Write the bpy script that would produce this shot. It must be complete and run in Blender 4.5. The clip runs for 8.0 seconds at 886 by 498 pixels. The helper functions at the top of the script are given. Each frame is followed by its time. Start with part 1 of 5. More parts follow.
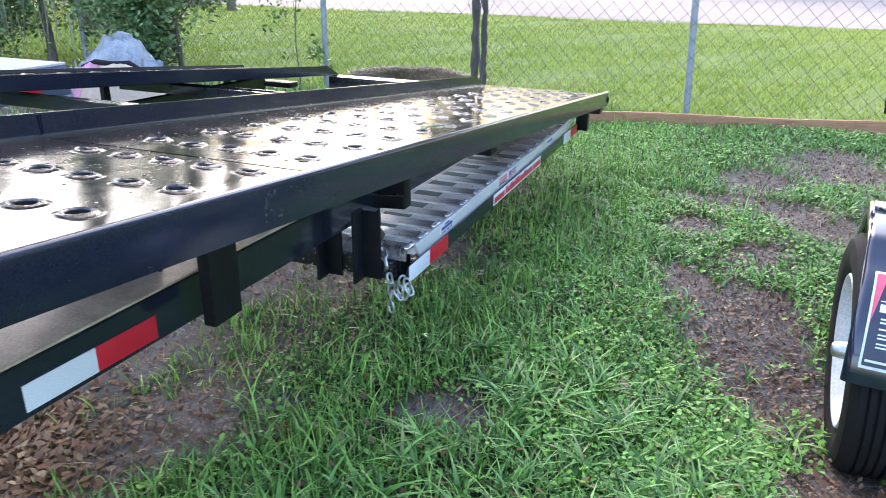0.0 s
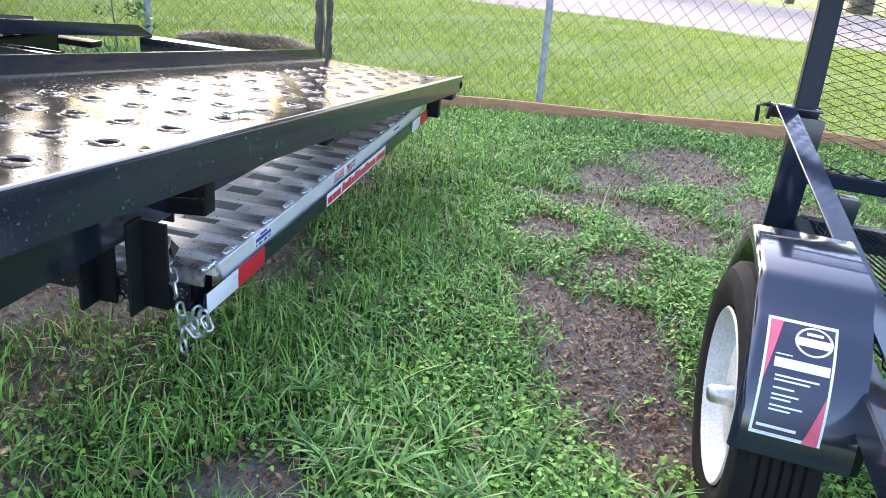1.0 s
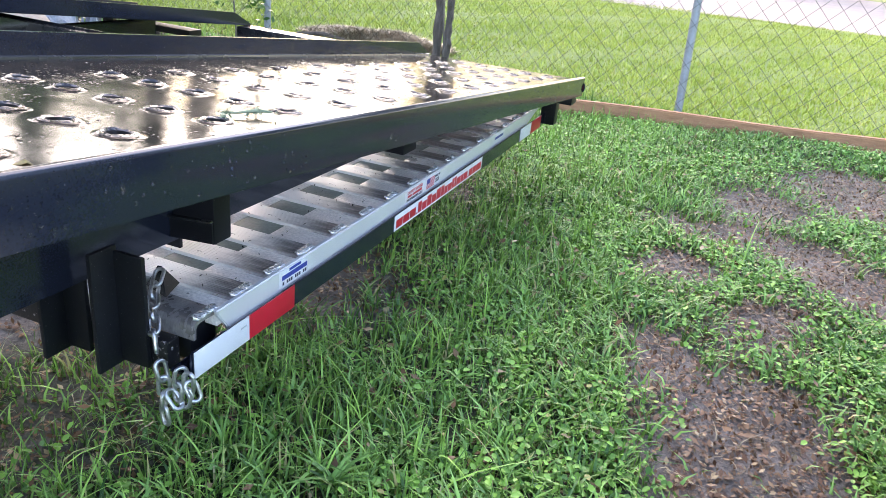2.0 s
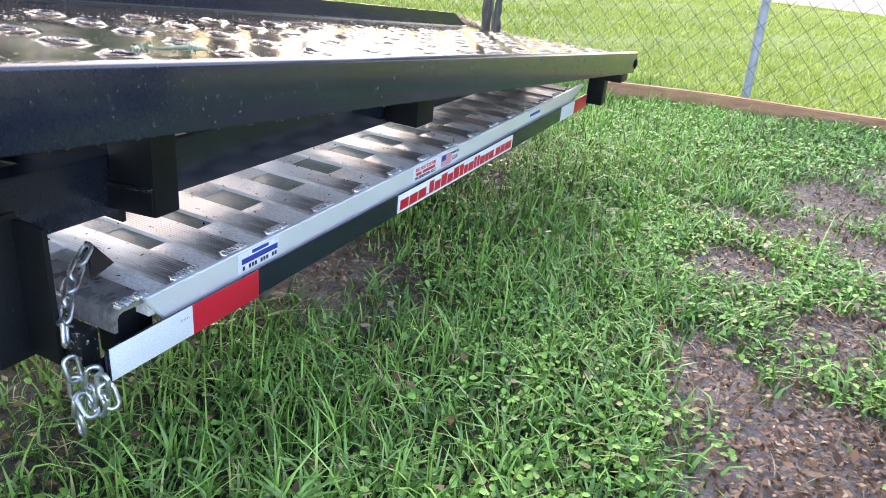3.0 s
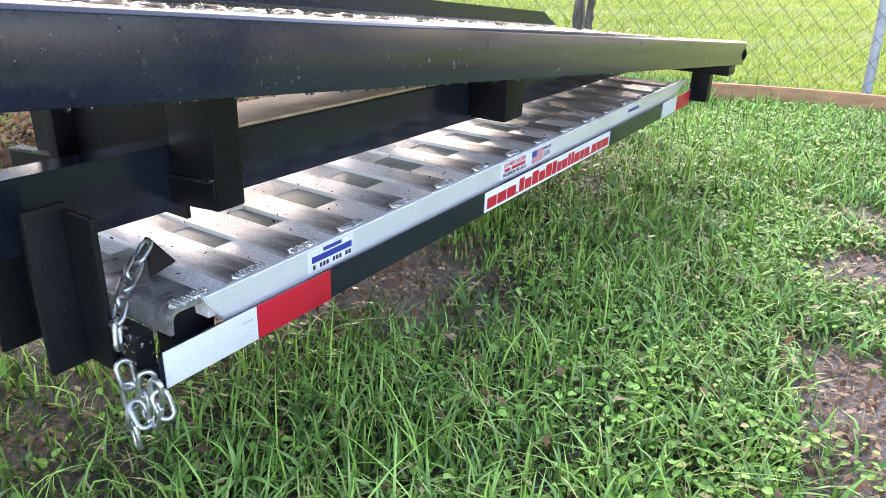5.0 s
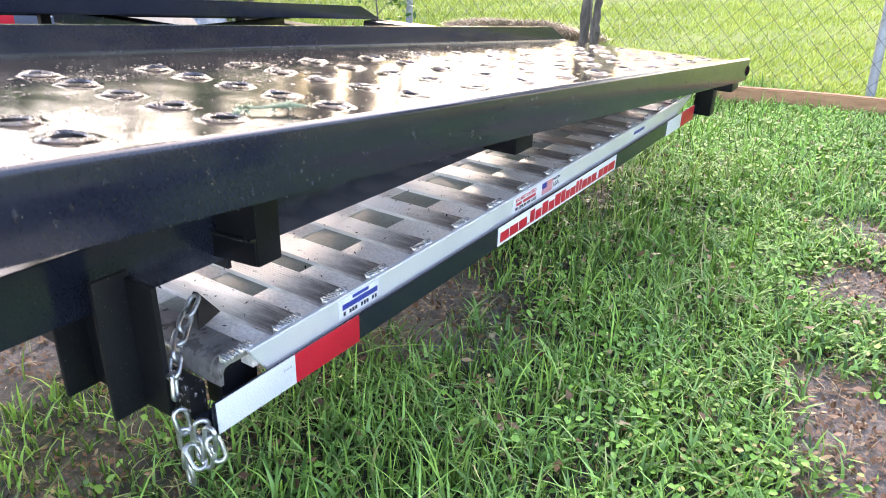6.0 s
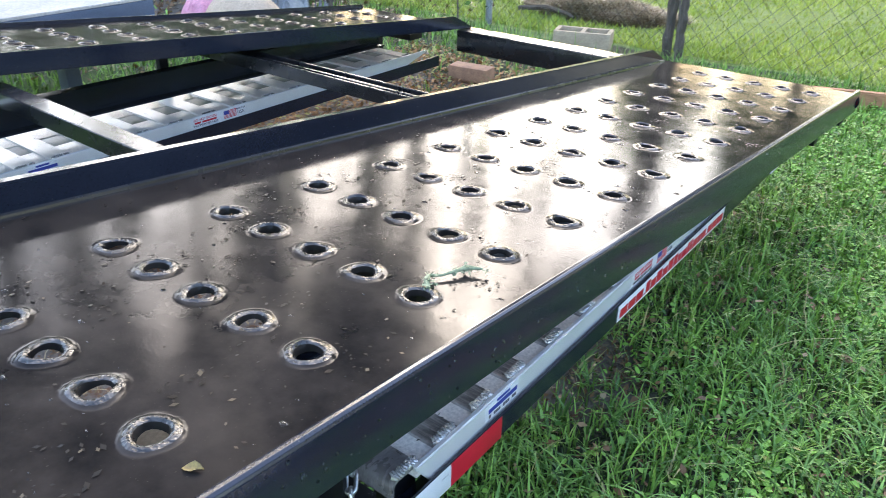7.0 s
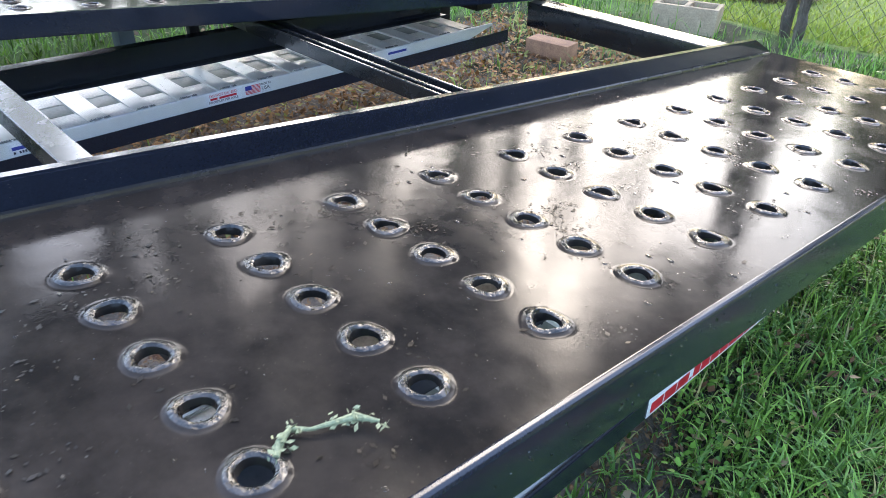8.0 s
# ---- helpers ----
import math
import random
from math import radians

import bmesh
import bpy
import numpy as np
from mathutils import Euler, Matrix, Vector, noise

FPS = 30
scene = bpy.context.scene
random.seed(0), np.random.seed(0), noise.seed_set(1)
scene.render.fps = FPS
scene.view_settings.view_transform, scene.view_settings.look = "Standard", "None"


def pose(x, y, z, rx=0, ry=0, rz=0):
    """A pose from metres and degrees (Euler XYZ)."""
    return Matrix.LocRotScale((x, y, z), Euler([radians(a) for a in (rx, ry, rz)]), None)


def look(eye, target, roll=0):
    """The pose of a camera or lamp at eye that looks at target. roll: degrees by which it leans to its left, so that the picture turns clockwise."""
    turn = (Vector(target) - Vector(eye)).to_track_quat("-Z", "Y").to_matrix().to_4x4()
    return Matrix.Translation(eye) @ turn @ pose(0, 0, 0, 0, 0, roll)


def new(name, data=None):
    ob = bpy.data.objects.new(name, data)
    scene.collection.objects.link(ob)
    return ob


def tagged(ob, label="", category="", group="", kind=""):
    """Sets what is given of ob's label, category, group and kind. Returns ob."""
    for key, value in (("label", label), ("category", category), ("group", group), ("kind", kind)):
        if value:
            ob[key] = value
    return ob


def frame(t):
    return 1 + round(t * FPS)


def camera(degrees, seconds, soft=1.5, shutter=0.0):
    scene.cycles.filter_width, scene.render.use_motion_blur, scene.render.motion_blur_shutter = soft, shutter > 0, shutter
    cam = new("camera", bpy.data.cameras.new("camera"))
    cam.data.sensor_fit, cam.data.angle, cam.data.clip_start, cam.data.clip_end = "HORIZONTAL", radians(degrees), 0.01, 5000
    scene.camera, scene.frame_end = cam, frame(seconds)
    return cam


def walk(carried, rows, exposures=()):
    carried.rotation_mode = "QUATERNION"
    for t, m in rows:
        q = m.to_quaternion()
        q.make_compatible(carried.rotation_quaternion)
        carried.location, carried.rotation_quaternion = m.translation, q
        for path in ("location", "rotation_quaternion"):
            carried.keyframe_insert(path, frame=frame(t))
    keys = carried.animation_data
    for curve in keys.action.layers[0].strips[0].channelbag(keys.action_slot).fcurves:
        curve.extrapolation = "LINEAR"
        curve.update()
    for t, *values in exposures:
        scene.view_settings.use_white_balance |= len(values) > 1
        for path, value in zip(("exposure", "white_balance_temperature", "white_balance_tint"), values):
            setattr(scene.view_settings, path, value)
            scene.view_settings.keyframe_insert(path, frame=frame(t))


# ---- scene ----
cam = camera(62.5, 8.0, soft=0.85, shutter=0.15)
PATH = [
    (0, (0.827, 0.566, 1.166), (0.13, 2.291, 0.432), 0.7),
    (0.5, (0.826, 0.787, 1.153), (0.317, 2.571, 0.404), 4.0),
    (1, (0.742, 1.004, 1.113), (0.444, 2.825, 0.342), 6.4),
    (1.5, (0.733, 1.218, 1.1), (0.354, 3.016, 0.31), 4.9),
    (1.7, (0.722, 1.35, 1.061), (0.217, 3.119, 0.276), 5.7),
    (2.8, (0.74, 1.738, 0.976), (0.017, 3.401, 0.132), 5.8),
    (3, (0.741, 1.782, 0.91), (-0.02, 3.436, 0.081), 5.9),
    (3.5, (0.719, 1.876, 0.814), (-0.123, 3.493, -0.008), 4.7),
    (4, (0.682, 1.908, 0.802), (-0.242, 3.502, 0.025), 2.1),
    (4.5, (0.68, 1.9, 0.814), (-0.279, 3.474, 0.037), 2.7),
    (4.7, (0.685, 1.897, 0.811), (-0.29, 3.46, 0.032), 2.4),
    (5.8, (0.716, 1.848, 0.89), (-0.29, 3.365, 0.061), 1.6),
    (6, (0.705, 1.833, 0.953), (-0.292, 3.353, 0.118), 1.5),
    (6.5, (0.618, 1.779, 1.14), (-0.373, 3.299, 0.298), 0.7),
    (7, (0.542, 1.78, 1.243), (-0.537, 3.161, 0.279), 0.6),
    (7.5, (0.536, 1.985, 1.25), (-0.708, 3.177, 0.234), 0.2),
    (8, (0.428, 2.224, 1.212), (-0.802, 3.39, 0.152), 1.0),
]
walk(cam, [(t, look(eye, target, roll)) for t, eye, target, roll in PATH], exposures=[
    (0, 2.93, 6150, 15), (1.5, 3.06, 6600, 17), (3, 3.3, 6800, 19), (4.5, 3.38, 7000, 21), (5.5, 3.55, 7300, 20), (6, 3.55, 7300, 20), (6.5, 3.02, 7100, 13), (7, 2.94, 6600, 10), (8, 2.97, 6500, 10)])

# ---- daylight: a bright hazy sky, a low veiled sun ----
SUN_ELEV, SUN_TURN = 38.0, 322.0
world = bpy.data.worlds.new("sky")
scene.world = world
world.use_nodes = True
wn = world.node_tree
wn.nodes.clear()
sky = wn.nodes.new("ShaderNodeTexSky")
sky.sky_type = "NISHITA"
sky.sun_disc = False
sky.sun_elevation, sky.sun_rotation = radians(SUN_ELEV), radians(SUN_TURN)
sky.air_density, sky.dust_density, sky.ozone_density = 1.0, 3.0, 1.0
wb = wn.nodes.new("ShaderNodeBackground")
wb.inputs["Strength"].default_value = 0.15
wo = wn.nodes.new("ShaderNodeOutputWorld")
wn.links.new(sky.outputs[0], wb.inputs[0])
wn.links.new(wb.outputs[0], wo.inputs[0])
sun = new("sun", bpy.data.lights.new("sun", "SUN"))
sun.data.energy, sun.data.angle, sun.data.color = 0.27, radians(32), (1.0, 0.95, 0.86)
sa, se = radians(SUN_TURN), radians(SUN_ELEV)
sun_from = Vector((math.sin(sa) * math.cos(se), math.cos(sa) * math.cos(se), math.sin(se)))
sun.matrix_world = look(sun_from * 30, (0, 0, 0))

# ---- materials ----
def nodes(name):
    m = bpy.data.materials.new(name)
    m.use_nodes = True
    t = m.node_tree
    return m, t, t.nodes["Principled BSDF"], t.links


def noise_tex(t, links, scale, detail=4.0, rough=0.6, coord="Object", stretch=(1, 1, 1)):
    c = t.nodes.new("ShaderNodeTexCoord")
    mp = t.nodes.new("ShaderNodeMapping")
    mp.inputs["Scale"].default_value = stretch
    n = t.nodes.new("ShaderNodeTexNoise")
    n.inputs["Scale"].default_value, n.inputs["Detail"].default_value, n.inputs["Roughness"].default_value = scale, detail, rough
    links.new(c.outputs[coord], mp.inputs["Vector"])
    links.new(mp.outputs[0], n.inputs["Vector"])
    return n


def ramp(t, links, src, stops):
    r = t.nodes.new("ShaderNodeValToRGB")
    while len(r.color_ramp.elements) < len(stops):
        r.color_ramp.elements.new(0.5)
    for e, (p, c) in zip(r.color_ramp.elements, stops):
        e.position = p
        e.color = (*c, 1) if len(c) == 3 else c
    links.new(src, r.inputs[0])
    return r


def mixed(t, links, fac, a, b, mode="MIX"):
    x = t.nodes.new("ShaderNodeMix")
    x.data_type, x.blend_type = "RGBA", mode
    for src, i in ((fac, 0), (a, 6), (b, 7)):
        if isinstance(src, bpy.types.NodeSocket):
            links.new(src, x.inputs[i])
        else:
            x.inputs[i].default_value = src if i == 0 else (*src, 1)
    return x.outputs[2]


def bumped(t, links, p, src, strength, distance):
    b = t.nodes.new("ShaderNodeBump")
    b.inputs["Strength"].default_value, b.inputs["Distance"].default_value = strength, distance
    links.new(src, b.inputs["Height"])
    links.new(b.outputs[0], p.inputs["Normal"])
    return b


def surface(name, light, dark, rough=(0.4, 0.6), metal=0.0, scale=6.0, grain=120.0, bump=0.15, dist=0.002, coat=0.0, stretch=(1, 1, 1), spots=None, spot_scale=40.0, spot_at=0.68):
    """Two-scale variation of colour and roughness with a fine relief, and specks of another colour if wanted."""
    m, t, p, L = nodes(name)
    big = noise_tex(t, L, scale, 5, 0.6, stretch=stretch)
    fine = noise_tex(t, L, grain, 3, 0.6, stretch=stretch)
    c = ramp(t, L, big.outputs[0], [(0.32, dark), (0.68, light)]).outputs[0]
    g = ramp(t, L, fine.outputs[0], [(0.3, (0.78,) * 3), (0.7, (1.15,) * 3)]).outputs[0]
    c = mixed(t, L, 1.0, c, g, "MULTIPLY")
    if spots:
        s = noise_tex(t, L, spot_scale, 3, 0.7)
        f = ramp(t, L, s.outputs[0], [(spot_at, (0, 0, 0)), (spot_at + 0.03, (1, 1, 1))]).outputs[0]
        c = mixed(t, L, f, c, spots)
    L.new(c, p.inputs["Base Color"])
    r = t.nodes.new("ShaderNodeMapRange")
    r.inputs[3].default_value, r.inputs[4].default_value = rough
    r.inputs[1].default_value, r.inputs[2].default_value = 0.3, 0.7
    L.new(big.outputs[0], r.inputs[0])
    L.new(r.outputs[0], p.inputs["Roughness"])
    p.inputs["Metallic"].default_value = metal
    p.inputs["Coat Weight"].default_value = coat
    p.inputs["Coat Roughness"].default_value = 0.12
    bumped(t, L, p, fine.outputs[0], bump, dist)
    return m


def deck_paint():
    """Glossy black paint on rolled plate, wet and slightly wavy, with dusty and pollen-spotted places."""
    m, t, p, L = nodes("wet_black_deck_paint")
    wave = noise_tex(t, L, 5.0, 3, 0.5)
    dust = noise_tex(t, L, 9.0, 6, 0.65)
    speck = noise_tex(t, L, 260.0, 2, 0.6)
    base = ramp(t, L, dust.outputs[0], [(0.35, (0.012, 0.0108, 0.0105)), (0.8, (0.042, 0.035, 0.030))]).outputs[0]
    f = ramp(t, L, speck.outputs[0], [(0.7, (0, 0, 0)), (0.74, (1, 1, 1))]).outputs[0]
    L.new(mixed(t, L, f, base, (0.05, 0.045, 0.035)), p.inputs["Base Color"])
    r = t.nodes.new("ShaderNodeMapRange")
    r.inputs[1].default_value, r.inputs[2].default_value, r.inputs[3].default_value, r.inputs[4].default_value = 0.35, 0.75, 0.07, 0.19
    L.new(dust.outputs[0], r.inputs[0])
    L.new(r.outputs[0], p.inputs["Roughness"])
    p.inputs["IOR"].default_value = 1.21
    a = t.nodes.new("ShaderNodeMath")
    a.operation = "MULTIPLY_ADD"
    a.inputs[1].default_value = 0.05
    L.new(speck.outputs[0], a.inputs[0])
    L.new(wave.outputs[0], a.inputs[2])
    bumped(t, L, p, a.outputs[0], 0.08, 0.02)
    return m


def rim_steel():
    """The flared hole rims: paint worn thin, wet, uneven, far more mirror-like than the plate."""
    m, t, p, L = nodes("wet_worn_rim")
    n = noise_tex(t, L, 55.0, 3, 0.55)
    L.new(ramp(t, L, n.outputs[0], [(0.42, (0.011, 0.0105, 0.010)), (0.7, (0.075, 0.072, 0.07))]).outputs[0], p.inputs["Base Color"])
    L.new(ramp(t, L, n.outputs[0], [(0.5, (0.0, 0.0, 0.0)), (0.68, (0.4, 0.4, 0.4))]).outputs[0], p.inputs["Metallic"])
    p.inputs["Roughness"].default_value, p.inputs["IOR"].default_value = 0.1, 1.55
    bumped(t, L, p, n.outputs[0], 0.75, 0.008)
    return m


def blade_green(name, a, b, dry, dry_share, rough=0.36):
    """Leaf blades, each with its own green, some of them dry."""
    m, t, p, L = nodes(name)
    g = t.nodes.new("ShaderNodeNewGeometry")
    c = ramp(t, L, g.outputs["Random Per Island"], [(0.0, a), (1 - dry_share - 0.02, b), (1 - dry_share, dry), (1.0, dry)]).outputs[0]
    big = noise_tex(t, L, 1.3, 4, 0.6)
    v = ramp(t, L, big.outputs[0], [(0.3, (0.72, 0.8, 0.7)), (0.7, (1.25, 1.15, 1.1))]).outputs[0]
    L.new(mixed(t, L, 1.0, c, v, "MULTIPLY"), p.inputs["Base Color"])
    p.inputs["Roughness"].default_value = rough
    p.inputs["Specular IOR Level"].default_value = 0.22
    tr = t.nodes.new("ShaderNodeBsdfTranslucent")
    L.new(mixed(t, L, 1.0, c, (1.2, 1.3, 0.6), "MULTIPLY"), tr.inputs[0])
    mx = t.nodes.new("ShaderNodeMixShader")
    mx.inputs[0].default_value = 0.1
    L.new(p.outputs[0], mx.inputs[1])
    L.new(tr.outputs[0], mx.inputs[2])
    L.new(mx.outputs[0], t.nodes["Material Output"].inputs[0])
    return m


def soil_ground():
    """Sandy soil with bits of bark and dead leaf; where the cover attribute says that grass grows, a near-black green
    holds the shade between the blades.
    """
    m, t, p, L = nodes("soil_and_gap_shade")
    big = noise_tex(t, L, 3.0, 6, 0.65)
    fine = noise_tex(t, L, 60.0, 4, 0.7)
    chips = t.nodes.new("ShaderNodeTexVoronoi")
    chips.inputs["Scale"].default_value = 55
    soil = ramp(t, L, big.outputs[0], [(0.3, (0.085, 0.072, 0.061)), (0.7, (0.215, 0.184, 0.157))]).outputs[0]
    soil = mixed(t, L, 1.0, soil, ramp(t, L, fine.outputs[0], [(0.3, (0.6,) * 3), (0.7, (1.25,) * 3)]).outputs[0], "MULTIPLY")
    bark = ramp(t, L, chips.outputs["Color"], [(0.0, (0.06, 0.03, 0.02)), (0.5, (0.15, 0.08, 0.05)), (1.0, (0.24, 0.17, 0.12))]).outputs[0]
    f = ramp(t, L, noise_tex(t, L, 14.0, 4, 0.7).outputs[0], [(0.56, (0, 0, 0)), (0.64, (1, 1, 1))]).outputs[0]
    soil = mixed(t, L, f, soil, bark)
    # near-black green: shade between the blades, put into the ground colour
    gap_shade = ramp(t, L, fine.outputs[0], [(0.3, (0.010, 0.014, 0.005)), (0.7, (0.036, 0.046, 0.016))]).outputs[0]
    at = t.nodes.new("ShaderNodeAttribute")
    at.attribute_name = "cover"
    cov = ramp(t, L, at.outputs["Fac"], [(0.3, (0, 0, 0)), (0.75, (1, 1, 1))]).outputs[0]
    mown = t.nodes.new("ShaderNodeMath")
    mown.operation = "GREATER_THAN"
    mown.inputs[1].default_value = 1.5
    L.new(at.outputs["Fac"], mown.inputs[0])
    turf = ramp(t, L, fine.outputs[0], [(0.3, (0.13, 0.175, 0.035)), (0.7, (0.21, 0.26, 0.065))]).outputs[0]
    yard = t.nodes.new("ShaderNodeMapRange")
    yard.inputs[1].default_value, yard.inputs[2].default_value = 1.0, 1.2
    L.new(at.outputs["Fac"], yard.inputs[0])
    short = ramp(t, L, big.outputs[0], [(0.35, (0.055, 0.105, 0.025)), (0.65, (0.12, 0.19, 0.05))]).outputs[0]
    short = mixed(t, L, 1.0, short, ramp(t, L, fine.outputs[0], [(0.3, (0.5,) * 3), (0.7, (1.3,) * 3)]).outputs[0], "MULTIPLY")
    low = mixed(t, L, yard.outputs[0], mixed(t, L, cov, soil, gap_shade), short)
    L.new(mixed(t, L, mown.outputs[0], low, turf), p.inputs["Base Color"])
    p.inputs["Roughness"].default_value = 0.95
    bumped(t, L, p, fine.outputs[0], 0.8, 0.02)
    return m


BLACK = surface("black_paint", (0.014, 0.0175, 0.030), (0.010, 0.0125, 0.022), (0.1, 0.2), scale=3, grain=300, bump=0.05, dist=0.0006, coat=0.15, spots=(0.10, 0.095, 0.085), spot_scale=170, spot_at=0.70)
BLACK_MATT = surface("dull_black_steel", (0.011, 0.012, 0.015), (0.006, 0.006, 0.008), (0.35, 0.55), scale=5, grain=220, bump=0.15, dist=0.001, spots=(0.15, 0.145, 0.14), spot_scale=300, spot_at=0.675)
BLACK_MATT.node_tree.nodes["Principled BSDF"].inputs["Specular IOR Level"].default_value = 0.22
BLACK.node_tree.nodes["Principled BSDF"].inputs["Specular IOR Level"].default_value = 0.42
WET_BLACK = surface("wet_black_paint", (0.012, 0.0125, 0.014), (0.008, 0.0085, 0.010), (0.16, 0.34), scale=9, grain=240, bump=0.08, dist=0.0008, coat=1.0)
SCRAPED = surface("scraped_black_steel", (0.012, 0.012, 0.014), (0.007, 0.007, 0.008), (0.3, 0.5), scale=5, grain=220, bump=0.2, dist=0.001, spots=(0.36, 0.33, 0.33), spot_scale=75, spot_at=0.6)
DECK = deck_paint()
RIM_STEEL = rim_steel()
ALU = surface("mill_aluminium", (0.84, 0.84, 0.85), (0.78, 0.78, 0.79), (0.3, 0.42), metal=0.4, scale=4, grain=420, bump=0.03, dist=0.0005, stretch=(1, 2, 1))


def dark_ended_rung(name, share):
    """Weathered aluminium, streaked darker towards the +x end, over a wider part beyond y = 3.1."""
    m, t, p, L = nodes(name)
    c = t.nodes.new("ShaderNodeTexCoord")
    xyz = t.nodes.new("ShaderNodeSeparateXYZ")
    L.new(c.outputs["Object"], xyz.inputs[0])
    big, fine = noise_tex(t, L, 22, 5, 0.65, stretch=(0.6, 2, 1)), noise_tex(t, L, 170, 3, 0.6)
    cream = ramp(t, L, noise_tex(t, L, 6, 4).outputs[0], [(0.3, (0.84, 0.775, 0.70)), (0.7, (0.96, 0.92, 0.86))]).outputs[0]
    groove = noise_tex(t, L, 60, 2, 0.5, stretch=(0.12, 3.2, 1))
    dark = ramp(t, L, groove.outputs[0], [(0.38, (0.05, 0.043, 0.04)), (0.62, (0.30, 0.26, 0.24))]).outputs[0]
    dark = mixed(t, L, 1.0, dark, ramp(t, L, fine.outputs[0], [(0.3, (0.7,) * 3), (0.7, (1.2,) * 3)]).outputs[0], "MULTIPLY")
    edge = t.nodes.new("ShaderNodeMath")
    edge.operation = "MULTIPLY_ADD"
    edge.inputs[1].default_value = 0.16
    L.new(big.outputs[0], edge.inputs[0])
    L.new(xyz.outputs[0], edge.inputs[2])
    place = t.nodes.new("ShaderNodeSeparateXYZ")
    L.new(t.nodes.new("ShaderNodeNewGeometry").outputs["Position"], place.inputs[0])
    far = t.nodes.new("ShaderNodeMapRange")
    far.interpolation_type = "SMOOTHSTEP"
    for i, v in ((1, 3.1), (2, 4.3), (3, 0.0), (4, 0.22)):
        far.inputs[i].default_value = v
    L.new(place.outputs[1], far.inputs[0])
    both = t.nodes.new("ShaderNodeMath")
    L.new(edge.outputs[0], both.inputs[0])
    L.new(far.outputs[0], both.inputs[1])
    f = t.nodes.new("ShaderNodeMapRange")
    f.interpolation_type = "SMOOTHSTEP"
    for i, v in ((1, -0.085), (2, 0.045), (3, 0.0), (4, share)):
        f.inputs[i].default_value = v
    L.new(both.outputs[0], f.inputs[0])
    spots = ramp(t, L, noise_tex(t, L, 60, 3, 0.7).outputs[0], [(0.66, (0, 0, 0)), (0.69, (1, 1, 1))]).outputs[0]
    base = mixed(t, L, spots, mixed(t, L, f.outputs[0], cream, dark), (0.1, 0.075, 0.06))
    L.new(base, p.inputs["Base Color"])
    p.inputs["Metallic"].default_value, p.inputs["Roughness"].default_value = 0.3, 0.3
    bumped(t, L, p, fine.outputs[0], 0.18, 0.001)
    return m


DARK_ENDED_RUNG = dark_ended_rung("dark_ended_aluminium", 0.9)
PALE_RUNG = dark_ended_rung("weathered_aluminium", 0.22)
ALU_BAR = surface("light_aluminium_bar", (0.95, 0.90, 0.83), (0.80, 0.72, 0.65), (0.25, 0.4), metal=0.25, scale=5, grain=160, bump=0.15, dist=0.001, spots=(0.12, 0.09, 0.07), spot_scale=60, spot_at=0.74)
STAINED = surface("stained_aluminium", (0.50, 0.47, 0.46), (0.22, 0.20, 0.19), (0.22, 0.42), metal=0.6, scale=16, grain=120, bump=0.15, dist=0.001, stretch=(2, 1, 1))
DULL_PLATE = surface("dull_grey_plate", (0.22, 0.235, 0.20), (0.17, 0.18, 0.15), (0.3, 0.45), metal=0.0, scale=8)
# dust tan, made paler to stand in for sky mirrored on the flange
DUST_AND_SHEEN = surface("dusty_black_paint_with_sheen", (0.60, 0.47, 0.34), (0.36, 0.27, 0.19), (0.4, 0.55), scale=12, grain=160, bump=0.1, dist=0.001)
WELD = surface("welded_aluminium", (0.92, 0.92, 0.92), (0.7, 0.7, 0.7), (0.16, 0.32), metal=0.7, scale=60, grain=300, bump=0.4, dist=0.001)
ZINC = surface("galvanised_steel", (0.66, 0.67, 0.68), (0.40, 0.41, 0.43), (0.28, 0.45), metal=0.95, scale=40, grain=260, bump=0.12, dist=0.0008)
POST_GREY = surface("dull_galvanised_tube", (0.36, 0.38, 0.41), (0.24, 0.25, 0.27), (0.45, 0.6), metal=0.5, scale=12, grain=200, bump=0.1)
WIRE = surface("old_fence_wire", (0.085, 0.09, 0.075), (0.045, 0.05, 0.04), (0.5, 0.65), metal=0.3, scale=12, grain=200, bump=0.1)
TAPE_WHITE = surface("white_reflective_tape", (0.74, 0.75, 0.78), (0.66, 0.67, 0.70), (0.3, 0.4), scale=10, grain=500, bump=0.05, dist=0.0005)
TAPE_RED = surface("red_reflective_tape", (0.60, 0.012, 0.035), (0.5, 0.010, 0.028), (0.3, 0.4), scale=10, grain=500, bump=0.05, dist=0.0005)
RED_LENS = surface("red_lamp_lens", (0.35, 0.012, 0.012), (0.22, 0.008, 0.008), (0.12, 0.2), scale=10, grain=200, bump=0.1)
INK_BLUE = surface("blue_ink", (0.03, 0.05, 0.32), (0.025, 0.04, 0.25), (0.4, 0.5), scale=20)
INK_DARK = surface("dark_ink", (0.03, 0.03, 0.06), (0.02, 0.02, 0.04), (0.4, 0.5), scale=20)
PRINT_GREY = surface("faint_grey_print", (0.36, 0.36, 0.39), (0.28, 0.28, 0.31), (0.4, 0.5), scale=20)
STICKER = surface("white_vinyl", (0.8, 0.8, 0.82), (0.72, 0.72, 0.75), (0.3, 0.4), scale=14, grain=400, bump=0.04)
NAVY = surface("dark_navy_print", (0.035, 0.035, 0.06), (0.025, 0.025, 0.045), (0.35, 0.45), scale=14, grain=400, bump=0.03)
PINK = surface("pink_red_print", (0.72, 0.12, 0.17), (0.62, 0.09, 0.13), (0.35, 0.45), scale=14, grain=400, bump=0.03)
